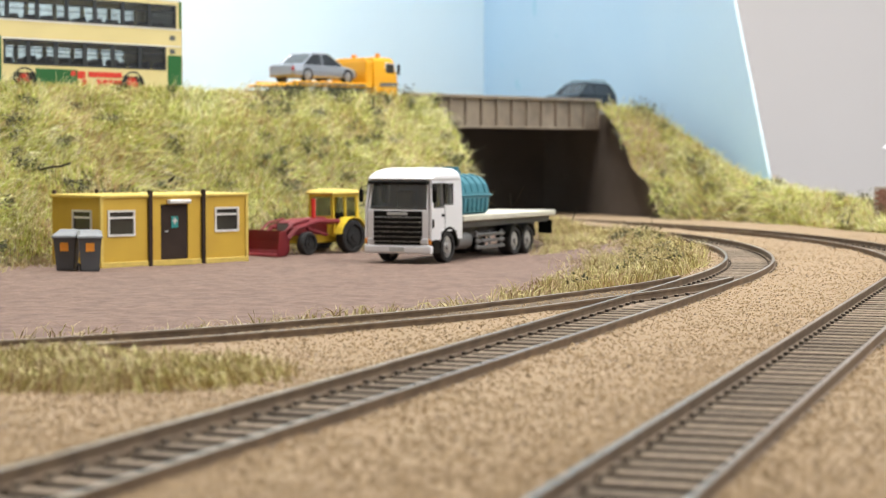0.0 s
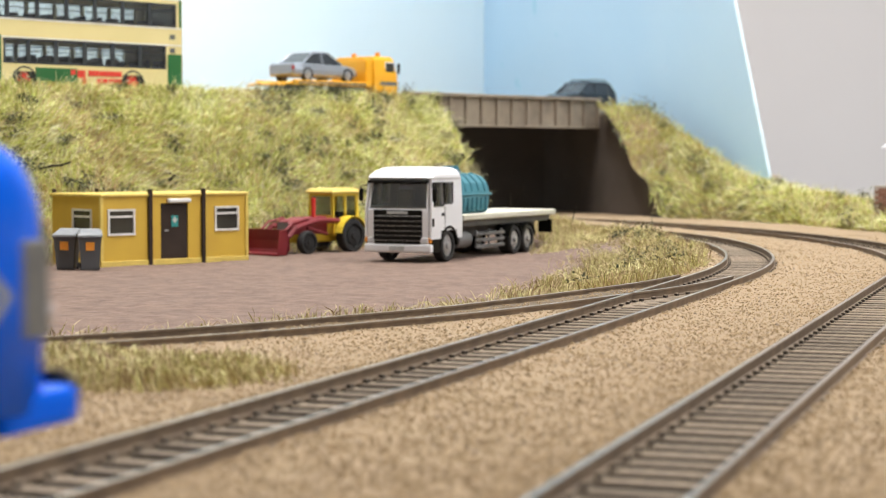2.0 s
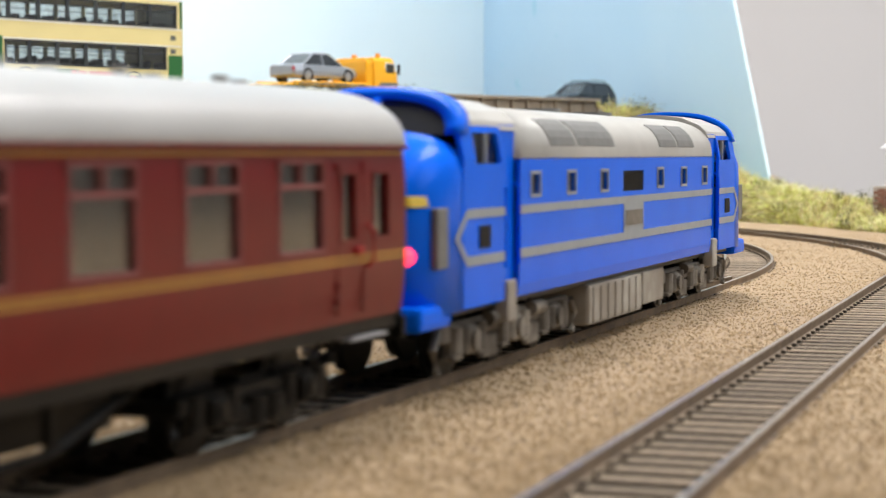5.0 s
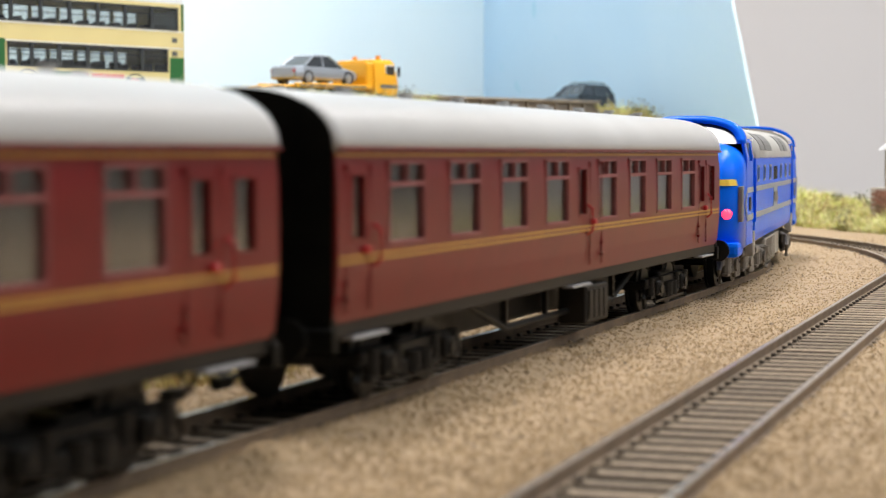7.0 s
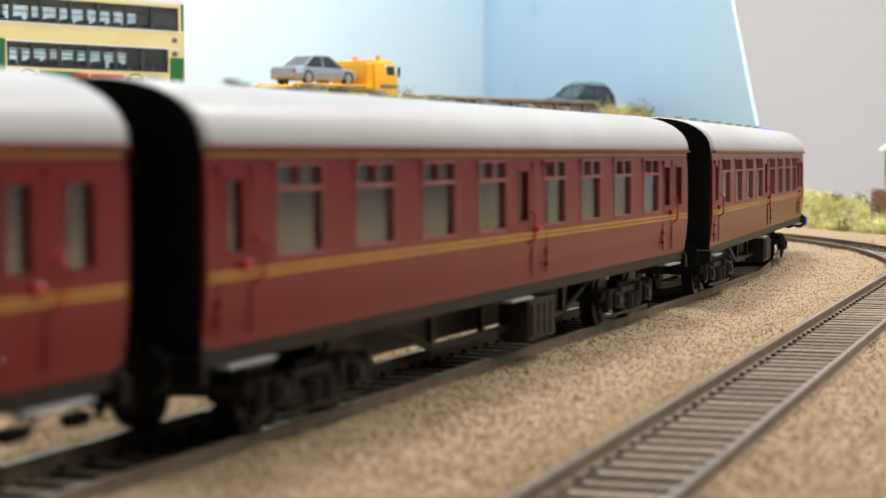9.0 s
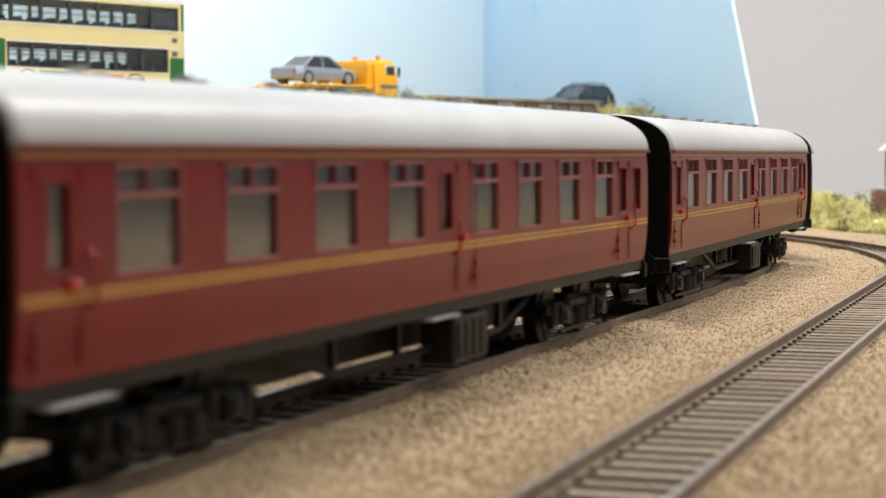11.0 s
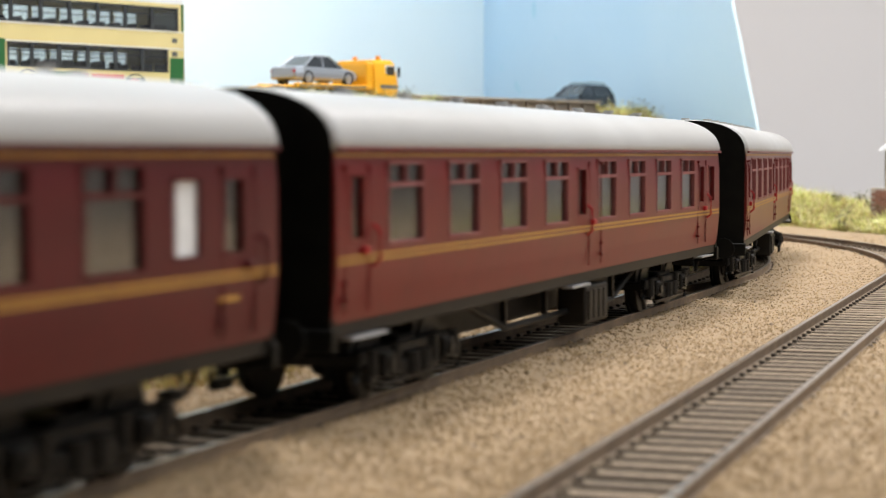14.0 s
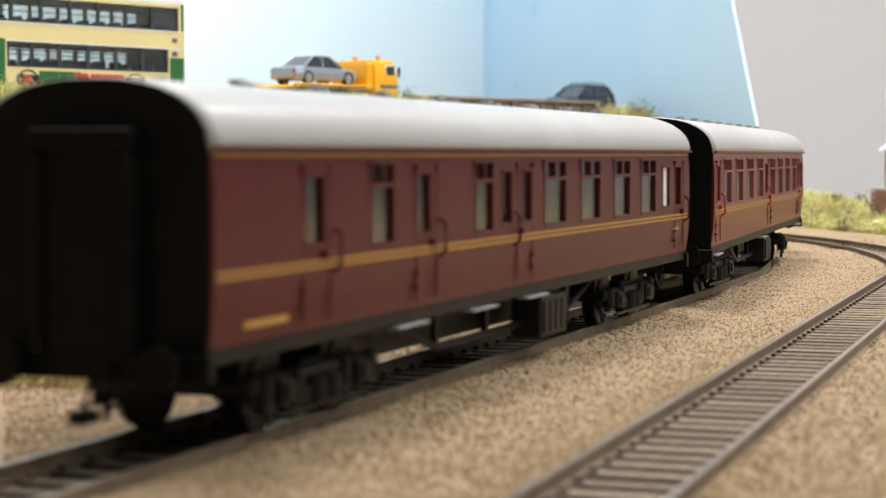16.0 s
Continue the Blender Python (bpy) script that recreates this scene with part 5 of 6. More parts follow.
def site_cabin():
    c = thing("site_cabin", "yellow portable site cabin with a brown door", "cabin", at(-141, 800, -8.2, 43))
    L, D, H = 75.0, 38.0, 29.0
    front = lambda u, v, d: Vector((u, d, v))
    bm = bmesh.new()
    panel(bm, [0, L], [0, H], [(3, 16.5, 13, 24), (29.5, 43.5, 2.5, 26), (57.5, 70.5, 13.6, 24.3)], front, 1.2)
    part("wall", bm, KABIN, c)
    bm = bmesh.new()
    panel(bm, [1.2, D], [0, H], [(7, 22, 13.5, 24)], lambda u, v, d: Vector((d, u, v)), 1.2)
    part("wall", bm, KABIN, c)
    part("wall", boxed(1.2, L, D - 1.2, D, 0, H), KABIN, c)
    part("wall", boxed(L - 1.2, L, 1.2, D - 1.2, 0, H), KABIN, c)
    part("roof", boxed(-0.8, L + 0.8, -0.8, D + 0.8, H, H + 1.3, 0.3), KABIN_PALE, c)
    for q in ((-0.5, L + 0.5, -0.6, 0.0, 0, 2.4), (-0.6, 0.0, 0.1, D, 0, 2.4)):
        part("base_rail", boxed(*q, 0.15), KABIN_PALE, c)
    for x in (-0.3, L - 0.6):
        part("corner_post", boxed(x - 0.4, x + 1.0, -0.55, 0.6, 2.4, H), KABIN_PALE, c)
    for x in (23.8, 51.2):
        part("joint_post", boxed(x - 0.9, x + 0.9, -1.3, 0.2, 0.2, H + 3.2, 0.2), DOOR_BROWN, c, "dark upright jacking post")
    for x in (22.3, 1.0):
        part("joint_post", boxed(x - 0.7, x + 0.7, D - 1, D + 0.6, H, H + 3.0, 0.2), DOOR_BROWN, c)
    outw = lambda u, v, d: Vector((u, -d, v))
    framed_window(c, outw, 3, 16.5, 13, 24, 20.8)
    framed_window(c, outw, 57.5, 70.5, 13.6, 24.3, 21.2)
    framed_window(c, lambda u, v, d: Vector((-d, u, v)), 7, 22, 13.5, 24, 20.8)
    d = part("door", boxed(29.8, 43.2, 0.2, 0.9, 2.6, 25.8), DOOR_BROWN, c, "dark brown door")
    part("sign", boxed(34.9, 38.3, -0.15, 0.2, 16.0, 20.8), SIGN_GREEN, d, "small green first aid sign")
    bm = bmesh.new()
    box(bm, 36.2, 37.0, -0.3, -0.1, 17.6, 20.2)
    box(bm, 35.4, 37.8, -0.3, -0.1, 18.5, 19.3)
    part("cross_mark", bm, FRAME_WHITE, d)
    part("handle", boxed(31.5, 33.1, -0.5, 0.2, 14.2, 14.8, 0.1), HUB, d)
    part("door_lamp", boxed(32.5, 44, -2.2, 0, 26.2, 28.0, 0.4), FRAME_WHITE, c, "white lamp cover above the door")


site_cabin()


def wheelie_bin(m):
    b = thing("wheelie_bin", "grey plastic wheelie bin with an orange sticker", "bin", m, group="bins beside the cabin")
    bm = bmesh.new()
    loft(bm, [[Vector((sx * w, y, z)) for sx, y in ((-1, y0), (1, y0), (1, y1), (-1, y1))] for z, w, y0, y1 in ((0.3, 3.4, -3.2, 3.2), (1.2, 3.5, -3.4, 3.3), (12.6, 4.5, -4.4, 4.0), (13.6, 4.8, -4.8, 4.3))])
    part("body", bm, BIN_GREY, b)
    bm = bmesh.new()
    loft(bm, [[Vector((-5 * k, -5.2 * k, z)), Vector((5 * k, -5.2 * k, z)), Vector((5 * k, 4.8 * k, z + 1.6)), Vector((-5 * k, 4.8 * k, z + 1.6))] for z, k in ((13.6, 1.0), (14.4, 0.98), (15.2, 0.75))])
    part("lid", bm, BIN_LID, b, "lighter grey lid")
    part("sticker", boxed(-1.7, 1.7, -4.55, -3.9, 8.2, 11.6), ORANGE, b, "orange sticker")
    for sx in (-1, 1):
        bm = bmesh.new()
        cyl(bm, (sx * 3.4, 3.6, 1.5), 1.5, 1.0, "X", 14)
        part("wheel", bm, TYRE, b)


wheelie_bin(at(-152.5, 786, -8.2, -4))
wheelie_bin(at(-142.5, 782, -8.2, 12))


def tractor():
    t = thing("loader_tractor", "yellow cab tractor with a dark red front loader", "tractor", at(-52, 930, -8.0, 138.7))
    for sx in (-1, 1):
        road_wheel(t, sx * 10.5, 0, 7.9, 5.2, TYRE, "rear_wheel")
        road_wheel(t, sx * 9.5, 28, 5.4, 3.6, TYRE, "front_wheel")
        bm = bmesh.new()
        rings = []
        for k in range(9):
            a = math.pi * (0.05 + 0.8 * k / 8)
            for_r = [(7.2, 8.8), (13.4, 8.8), (13.4, 9.4), (7.2, 9.4)]
            rings.append([Vector((sx * u, -math.cos(a) * -v * 1.0, 7.9 + math.sin(a) * v)) for u, v in for_r])
        loft(bm, rings)
        part("mudguard", bm, TRACTOR_YELLOW, t)
        bm = bmesh.new()
        tube(bm, [(sx * 8.5, 6, 15), (sx * 8.5, 20, 15.5), (sx * 8.5, 34, 12.5), (sx * 8.0, 42, 5.5)], 1.3, 8)
        tube(bm, [(sx * 8.5, 14, 9), (sx * 8.5, 27, 12)], 0.8, 8)
        tube(bm, [(sx * 8.3, 26, 16.5), (sx * 8.2, 36, 14.8), (sx * 8.0, 44, 9)], 0.6, 6)
        part("loader_arm", bm, LOADER_RED, t)
    part("cross_bar", boxed(-8.5, 8.5, 33, 34.5, 11.6, 13.2, 0.4), LOADER_RED, t)
    bm = bmesh.new()
    prof = [(46.0, 12.0), (44.2, 7.0), (44.0, 2.6), (46.0, 0.4), (52, 0.2), (52, 0.9), (46.6, 1.4), (45.2, 3.0), (45.4, 7.0), (47.2, 12.0)]
    loft(bm, [[Vector((x, y, z)) for y, z in prof] for x in (-14.5, 14.5)])
    for x in (-14.5, 14.0):
        loft(bm, [[Vector((x + d, y, z)) for y, z in ((46.0, 12.0), (44.2, 7), (44.0, 2.6), (46, 0.6), (52, 0.4), (50.5, 11.4))] for d in (0, 0.5)])
    part("bucket", bm, LOADER_RED, t, "dark red loader bucket")
    part("chassis", boxed(-3.5, 3.5, -4, 34, 5, 10.5, 0.6), TRACTOR_YELLOW, t)
    bm = bmesh.new()
    loft(bm, [[Vector((-4.3, y, z0)), Vector((4.3, y, z0)), Vector((4.3, y, z1 - 1)), Vector((3.2, y, z1)), Vector((-3.2, y, z1)), Vector((-4.3, y, z1 - 1))] for y, z0, z1 in ((9, 9, 17.4), (22, 9, 16.8), (33, 9, 16.0), (34.5, 9.6, 15.0))])
    part("bonnet", bm, LOADER_RED, t)
    part("grille", boxed(-3.4, 3.4, 34.4, 34.9, 9.8, 14.6), CHASSIS, t)
    bm = bmesh.new()
    cyl(bm, (-2.6, 17, 21), 1.1, 10, "Z", 12)
    part("exhaust_stack", bm, BRIGHT_RED, t, "bright red exhaust stack")
    panel_holes = [(-6.4, 0.6, 16.8, 26.6), (1.6, 8.6, 15.5, 26.6)]
    for sx in (-1, 1):
        bm = bmesh.new()
        panel(bm, [-8, 9.5], [8, 28], panel_holes, lambda u, v, d: Vector((sx * (8.6 - d - max(0, v - 16) * 0.06), u, v)), 0.8)
        part("cab_side", bm, TRACTOR_YELLOW, t)
    for y, zs in ((-8, 15.0), (9.5, 17.6)):
        bm = bmesh.new()
        panel(bm, [-8.2, 8.2], [9, 28], [(-7, 7, zs, 26.6)], lambda u, v, d: Vector((u * (1 - max(0, v - 16) * 0.006), y - d * math.copysign(1, y), v)), 0.7)
        part("cab_end", bm, TRACTOR_YELLOW, t)
        part("pane", boxed(-7, 7, y - 0.1 - 0.3 * math.copysign(1, y), y + 0.1 - 0.3 * math.copysign(1, y), zs, 26.6), VEHICLE_PANE, t)
    bm = bmesh.new()
    loft(bm, [[Vector((sx * w, y, z)) for sx, y in ((-1, y0), (1, y0), (1, y1), (-1, y1))] for z, w, y0, y1 in ((27.8, 9.0, -9, 10.5), (28.6, 9.2, -9.2, 10.8), (29.8, 8.0, -8, 9.5), (30.3, 5, -5, 6.5))])
    part("cab_roof", bm, KABIN_PALE, t, "pale yellow cab roof")
    part("seat", boxed(-3, 3, -5, 1, 11, 19, 0.8), BLACK, t)
    bm = bmesh.new()
    tube(bm, [(0, 8.5, 14), (0, 5.5, 18)], 0.35)
    tube(bm, [(2.4 * math.cos(k * math.tau / 12), 5.4 + 1.2 * math.sin(k * math.tau / 12), 18 + 1.6 * math.sin(k * math.tau / 12)) for k in range(13)], 0.3)
    part("steering_wheel", bm, BLACK, t)


tractor()


def flatbed_lorry():
    t = thing("flatbed_lorry", "white cab flatbed lorry with a cream deck", "lorry", at(-11.8, 847.5, -7.9, 153.3))
    W = 16.2
    # cab
    bm = bmesh.new()
    fy = lambda v: 17.0 - max(0, v - 22) * 0.16
    panel(bm, [-W + 1.5, W - 1.5], [7.5, 22, 23.2, 34.2, 36], [(-W + 2.4, W - 2.4, 23.2, 34.2)], lambda u, v, d: Vector((u * (1 - max(0, v - 22) * 0.004), fy(v) - d, v)), 1.0)
    part("cab_front", bm, WHITE, t)
    for sx in (-1, 1):
        bm = bmesh.new()
        panel(bm, [-13, -6, 15.2], [10, 14, 24, 34.5, 36], [(5.2, 14.4, 24.4, 34.0), (-3.5, 3.8, 25.4, 33.8), (-7.5, 7.5, 10, 13.6)], lambda u, v, d: Vector((sx * (W - d - max(0, v - 24) * 0.06), u if u < 15 else u + 1.7 - max(0, v - 22) * 0.15, v)), 1.0)
        part("cab_side", bm, WHITE, t)
        for a, b, z0, z1 in ((5.2, 14.4, 24.4, 34.0), (-3.5, 3.8, 25.4, 33.8)):
            part("side_window", boxed(sx * (W - 1.1) - 0.2, sx * (W - 1.1) + 0.2, a - 0.6, b + 0.8, z0 - 0.4, z1 + 0.4), VEHICLE_PANE, t)
            bm = bmesh.new()
            for q in ((a - 0.5, a, z0, z1), (b, b + 0.5, z0, z1), (a - 0.5, b + 0.5, z0 - 0.5, z0), (a - 0.5, b + 0.5, z1, z1 + 0.5)):
                box(bm, sx * (W - 0.35) - 0.4, sx * (W - 0.35) + 0.2, q[0], q[1], q[2], q[3])
            part("window_seal", bm, BLACK, t)
        part("door_line", boxed(sx * (W + 0.02) - 0.12, sx * (W + 0.02) + 0.08, 3.9, 4.2, 12, 24), CHASSIS, t)
        part("door_handle", boxed(sx * W - 0.4, sx * W + 0.35, 4.8, 7.2, 20.0, 21.2, 0.2), BLACK, t)
        part("air_inlet", boxed(sx * W - 0.3, sx * W + 0.15, 14.5, 16.2, 15.5, 19.0, 0.2), BLACK, t)
        bm = bmesh.new()
        rings = []
        for k in range(11):
            a = math.pi * (-0.02 + 1.02 * k / 10)
            rings.append([Vector((sx * u, math.cos(a) * v, 6.9 + math.sin(a) * v)) for u, v in ((10.5, 7.6), (16.5, 7.6), (16.5, 8.7), (10.5, 8.7))])
        loft(bm, rings)
        part("mudguard", bm, BLACK, t)
        part("cab_step", boxed(sx * 15.4 - 1.0, sx * 15.4 + 1.0, 8.8, 15.5, 4.2, 10.4, 0.4), BLACK, t)
        part("headlamp", boxed(sx * 12.8 - 2.0, sx * 12.8 + 2.0, 16.4, 17.5, 8.4, 10.8, 0.4), LAMP_CLEAR, t, "clear rectangular headlamp")
        part("indicator", boxed(sx * 15.4 - 0.7, sx * 15.4 + 0.9, 15.9, 17.1, 8.4, 10.8, 0.4), ORANGE, t, "orange indicator lamp")
        bm = bmesh.new()
        tube(bm, [(sx * 15.6, 15.6, 33), (sx * 17.8, 17.2, 33), (sx * 17.8, 17.2, 27)], 0.3)
        box(bm, sx * 17.8 - 1.0, sx * 17.8 + 1.0, 16.6, 17.6, 26.4, 31.6, 0.3)
        part("mirror", bm, BLACK, t)
    bm = bmesh.new()
    rings = []
    for z, w, y0, y1 in ((35.6, 15.6, -13.2, 16.2), (36.4, 15.9, -13.2, 16.8), (37.6, 15.7, -13.0, 15.6), (39.4, 14.6, -12.6, 12.4), (40.6, 12.6, -11.6, 9.0), (41.0, 9.5, -9.5, 6)):
        rings.append([Vector((x * w, y, z)) for x, y in ((-1, y0 + 1.5), (-0.92, y0), (0.92, y0), (1, y0 + 1.5), (1, y1 - 2.5), (0.86, y1 - 0.4), (0.4, y1), (-0.4, y1), (-0.86, y1 - 0.4), (-1, y1 - 2.5))])
    loft(bm, rings)
    part("cab_roof", bm, WHITE, t, smooth=False)
    part("cab_back", boxed(-W + 0.8, W - 0.8, -13.2, -12.2, 10, 36), WHITE, t)
    part("sun_visor", boxed(-14.6, 14.6, 15.6, 17.6, 34.0, 35.5, 0.4), BLACK, t)
    bm = bmesh.new()
    loft(bm, [[Vector((x * k, fy(z) - 0.6 + d, z)) for x, z, k in ((-13.6, 23.2, 1), (13.6, 23.2, 1), (13.2, 34.2, 1), (-13.2, 34.2, 1))] for d in (0, 0.3)])
    part("windscreen", bm, VEHICLE_PANE, t)
    part("dashboard", boxed(-14, 14, 11.5, 16, 20, 24.2, 0.6), CAB_TRIM, t)
    for sx in (-1, 1):
        bm = bmesh.new()
        box(bm, sx * 7.5 - 4, sx * 7.5 + 4, -4, 4, 14, 20, 0.8)
        box(bm, sx * 7.5 - 4, sx * 7.5 + 4, -6, -3.4, 18, 31, 0.8)
        part("cab_seat", bm, CAB_TRIM, t)
    gr = part("grille", boxed(-11.8, 11.8, 16.6, 17.4, 9.0, 22.6, 0.4), BLACK, t, "black slatted radiator grille")
    for k in range(5):
        part("slat", boxed(-11.4, 11.4, 17.2, 18.1, 9.8 + k * 2.1, 11.2 + k * 2.1, 0.25), BLACK, gr)
    for k in range(6):
        part("chrome_strip", boxed(-11.4, 11.4, 17.3, 17.75, 9.35 + k * 2.1, 9.65 + k * 2.1), PLATE, gr)
    part("badge", boxed(-5.0, 5.0, 17.3, 17.75, 20.8, 22.0, 0.1), PLATE, gr, "pale maker badge bar")
    part("bumper", boxed(-W, W, 14.0, 18.0, 4.2, 8.0, 0.9, 2), WHITE, t)
    part("number_plate", boxed(-3.6, 3.6, 17.9, 18.2, 5.2, 7.0), PLATE, t, "pale blank number plate")
    part("bumper_lamp_strip", boxed(-11, 11, 17.0, 17.7, 8.2, 9.0), BLACK, t)
    # chassis, wheels and deck
    for sx in (-1, 1):
        part("chassis_rail", boxed(sx * 6.0 - 1, sx * 6.0 + 1, -112, 12, 9.0, 14.5, 0.3), CHASSIS, t)
        road_wheel(t, sx * 13.4, 0, 6.9, 4.6, name="front_wheel")
        for y in (-70, -84.8):
            road_wheel(t, sx * 12.6, y, 6.7, 6.4, name="rear_wheel")
            bm = bmesh.new()
            rings = []
            for k in range(9):
                a = math.pi * (0.06 + 0.88 * k / 8)
                rings.append([Vector((sx * u, y + math.cos(a) * v, 6.7 + math.sin(a) * v)) for u, v in ((9.0, 7.3), (16.2, 7.3), (16.2, 8.0), (9.0, 8.0))])
            loft(bm, rings)
            part("mudguard", bm, BLACK, t)
        bm = bmesh.new()
        for z in (4.4, 7.2, 10.0):
            box(bm, sx * 15.4 - 0.5, sx * 15.4 + 0.5, -58, -28, z, z + 1.5, 0.2)
        for y in (-56, -43, -30):
            box(bm, sx * 14.8 - 0.5, sx * 14.8 + 0.3, y - 0.7, y + 0.7, 4.4, 12.5)
        part("side_guard", bm, CHASSIS, t, "grey side guard rails")
        bm = bmesh.new()
        cyl(bm, (sx * 11.5, -19, 8.5), 3.6, 13, "Y", 18)
        part("fuel_tank", bm, CHASSIS, t)
        part("tail_board", boxed(sx * 12 - 3.5, sx * 12 + 3.5, -114, -112.5, 8.5, 15, 0.3), BLACK, t)
    part("deck", boxed(-W, W, -116.5, -15.0, 17.2, 19.8, 0.4), DECK, t, "cream flat loading deck")
    part("deck_frame", boxed(-13.5, 13.5, -115, -16, 14.4, 17.2), CHASSIS, t)


flatbed_lorry()


def water_tank():
    c = math.radians(153.3)
    ax, ay = -11.8 - math.sin(c) * -34, 847.5 + math.cos(c) * -34
    t = thing("plastic_tank", "teal plastic tank standing on the lorry deck", "tank", at(ax, ay, -7.9 + 19.85, 153.3))
    bm = bmesh.new()
    sect = [(-10.5, 0), (10.5, 0), (12, 3), (12.4, 7.5), (12.4, 9.5), (11.2, 13.5), (8.4, 16.4), (4, 17.6), (-4, 17.6), (-8.4, 16.4), (-11.2, 13.5), (-12.4, 9.5), (-12.4, 7.5), (-12, 3)]
    loft(bm, [[Vector((x * k, y, 0.2 + z * kz)) for x, z in sect] for y, k, kz in ((-16.5, 0.86, 0.84), (-15.8, 0.95, 0.94), (-14.5, 1, 1), (14.5, 1, 1), (15.8, 0.95, 0.94), (16.5, 0.86, 0.84))])
    part("shell", bm, TEAL, t, smooth=False)
    part("seam", boxed(-13, 13, -17, 17, 8.0, 9.2, 0.4), TEAL, t)
    for sx in (-1, 1):
        for k in range(6):
            part("rib", boxed(sx * 12.3 - 0.7, sx * 12.3 + 0.7, -12.2 + k * 4.5, -10.2 + k * 4.5, 1.0, 7.4, 0.4), TEAL, t)
        for k in range(4):
            bm = bmesh.new()
            tube(bm, [(sx * 12.3, -10 + k * 6.6, 10), (sx * 11.2, -10 + k * 6.6, 13.7), (sx * 8.4, -10 + k * 6.6, 16.7), (sx * 4, -10 + k * 6.6, 17.8)], 0.8, 6)
            part("rib", bm, TEAL, t)
    bm = bmesh.new()
    cyl(bm, (0, 0, 18.4), 4.6, 2.2, "Z", 20)
    cyl(bm, (0, 0, 20.4), 3.8, 2.0, "Z", 20)
    part("lid", bm, TEAL, t)


water_tank()


def double_decker():
    b = thing("double_decker_bus", "cream and green double-decker bus on the embankment road", "bus", at(-148.6, 1023.8, ROAD_Z, 138.7))
    L, W = 128.0, 16.4
    up = [(4.5 + 17.6 * k, 20.6 + 17.6 * k) for k in range(7)]
    lowr = [(11.5, 27), (28.8, 44.6), (46.4, 62.2), (64, 79.8), (81.6, 96.5), (98, 111)]
    for sx in (-1, 1):
        bm = bmesh.new()
        holes = [(a, q, 36.6, 47.4) for a, q in up] + [(a, q, 14.8, 25.6) for a, q in lowr] + [(26, 39, 4.0, 10.5), (93, 106, 4.0, 10.5)]
        panel(bm, [0, L], [4, 10.5, 13, 22, 27, 36, 50], holes, lambda u, v, d: Vector((sx * (W - d - 0.02 * max(0, v - 36)), u, v)), 0.9)
        part("side", bm, CREAM, b, "cream painted bus side")
        for a, q, z0, z1 in holes[:-2]:
            x = sx * (W - 0.15)
            bm = bmesh.new()
            for r in ((a - 0.9, a + 0.4, z0 - 0.6, z1 + 0.6), (q - 0.4, q + 0.9, z0 - 0.6, z1 + 0.6), (a, q, z0 - 0.6, z0 + 0.3), (a, q, z1 - 0.3, z1 + 0.6), (a, q, z1 - 3.6, z1 - 3.1)):
                box(bm, x - 0.3, x + 0.3, r[0], r[1], r[2], r[3])
            w = part("window", bm, GASKET, b)
            part("pane", boxed(sx * (W - 0.6) - 0.1, sx * (W - 0.6) + 0.1, a, q, z0, z1), VEHICLE_PANE, w)
        part("skirt_panel", boxed(sx * (W + 0.08) - 0.12, sx * (W + 0.08) + 0.12, 68, 93, 4, 12.6), BUS_GREEN, b, "dark green lower panel")
        part("corner_panel", boxed(sx * (W + 0.08) - 0.12, sx * (W + 0.08) + 0.12, 0.1, 9.5, 4, 22), BUS_GREEN, b, "dark green corner panel")
        part("corner_panel", boxed(sx * (W + 0.05) - 0.12, sx * (W + 0.05) + 0.12, 0.1, 1.6, 36, 50), BUS_GREEN, b)
        part("front_panel", boxed(sx * (W + 0.08) - 0.12, sx * (W + 0.08) + 0.12, 113, L, 4, 27.5), BUS_GREEN, b, "dark green front panel")
        part("band", boxed(sx * (W + 0.1) - 0.14, sx * (W + 0.1) + 0.14, 0.5, 113, 26.4, 27.0), WHITE, b)
        part("band", boxed(sx * (W + 0.1) - 0.14, sx * (W + 0.1) + 0.14, 0.5, L, 35.2, 35.8), WHITE, b)
        for z in (31.0, 24.0):
            part("vent", boxed(sx * (W + 0.1) - 0.14, sx * (W + 0.1) + 0.14, 4.6, 8.0, z - 1.2, z + 1.2), CHASSIS, b)
        # red lettering kept as plain bars
        for y0, y1, z0, z1 in ((40, 61, 9.4, 12.0), (40, 48, 5.6, 8.2), (49, 56, 5.6, 8.2), (63, 68, 8.4, 12.0), (69, 72, 9.6, 12.0), (62.5, 65, 5.0, 8.0)):
            part("lettering_bar", boxed(sx * (W + 0.1) - 0.14, sx * (W + 0.1) + 0.14, y0, y1, z0, z1), BUS_RED, b)
        for y in (32.5, 99.5):
            road_wheel(b, sx * 13.8, y, 6.2, 4.4, BUS_RED)
            bm = bmesh.new()
            rings = []
            for k in range(9):
                a = math.pi * k / 8
                rings.append([Vector((sx * u, y + math.cos(a) * v, 5.6 + math.sin(a) * v)) for u, v in ((12, 6.7), (16.55, 6.7), (16.55, 7.5), (12, 7.5))])
            loft(bm, rings)
            part("wheel_arch", bm, GASKET, b)
    for y0, y1, c in ((-0.4, 0.5, CREAM), (L - 0.5, L + 0.4, CREAM)):
        bm = bmesh.new()
        panel(bm, [-W, W], [4, 22, 50], [(-13, 13, 37, 47), (-12, 12, 24, 33)] if y0 > 1 else [(-13, 13, 37, 47)], lambda u, v, d: Vector((u, y0 + d, v)), 0.9)
        part("end", bm, c, b)
        part("end_pane", boxed(-13, 13, y0 + 0.3, y0 + 0.5, 37, 47), VEHICLE_PANE, b)
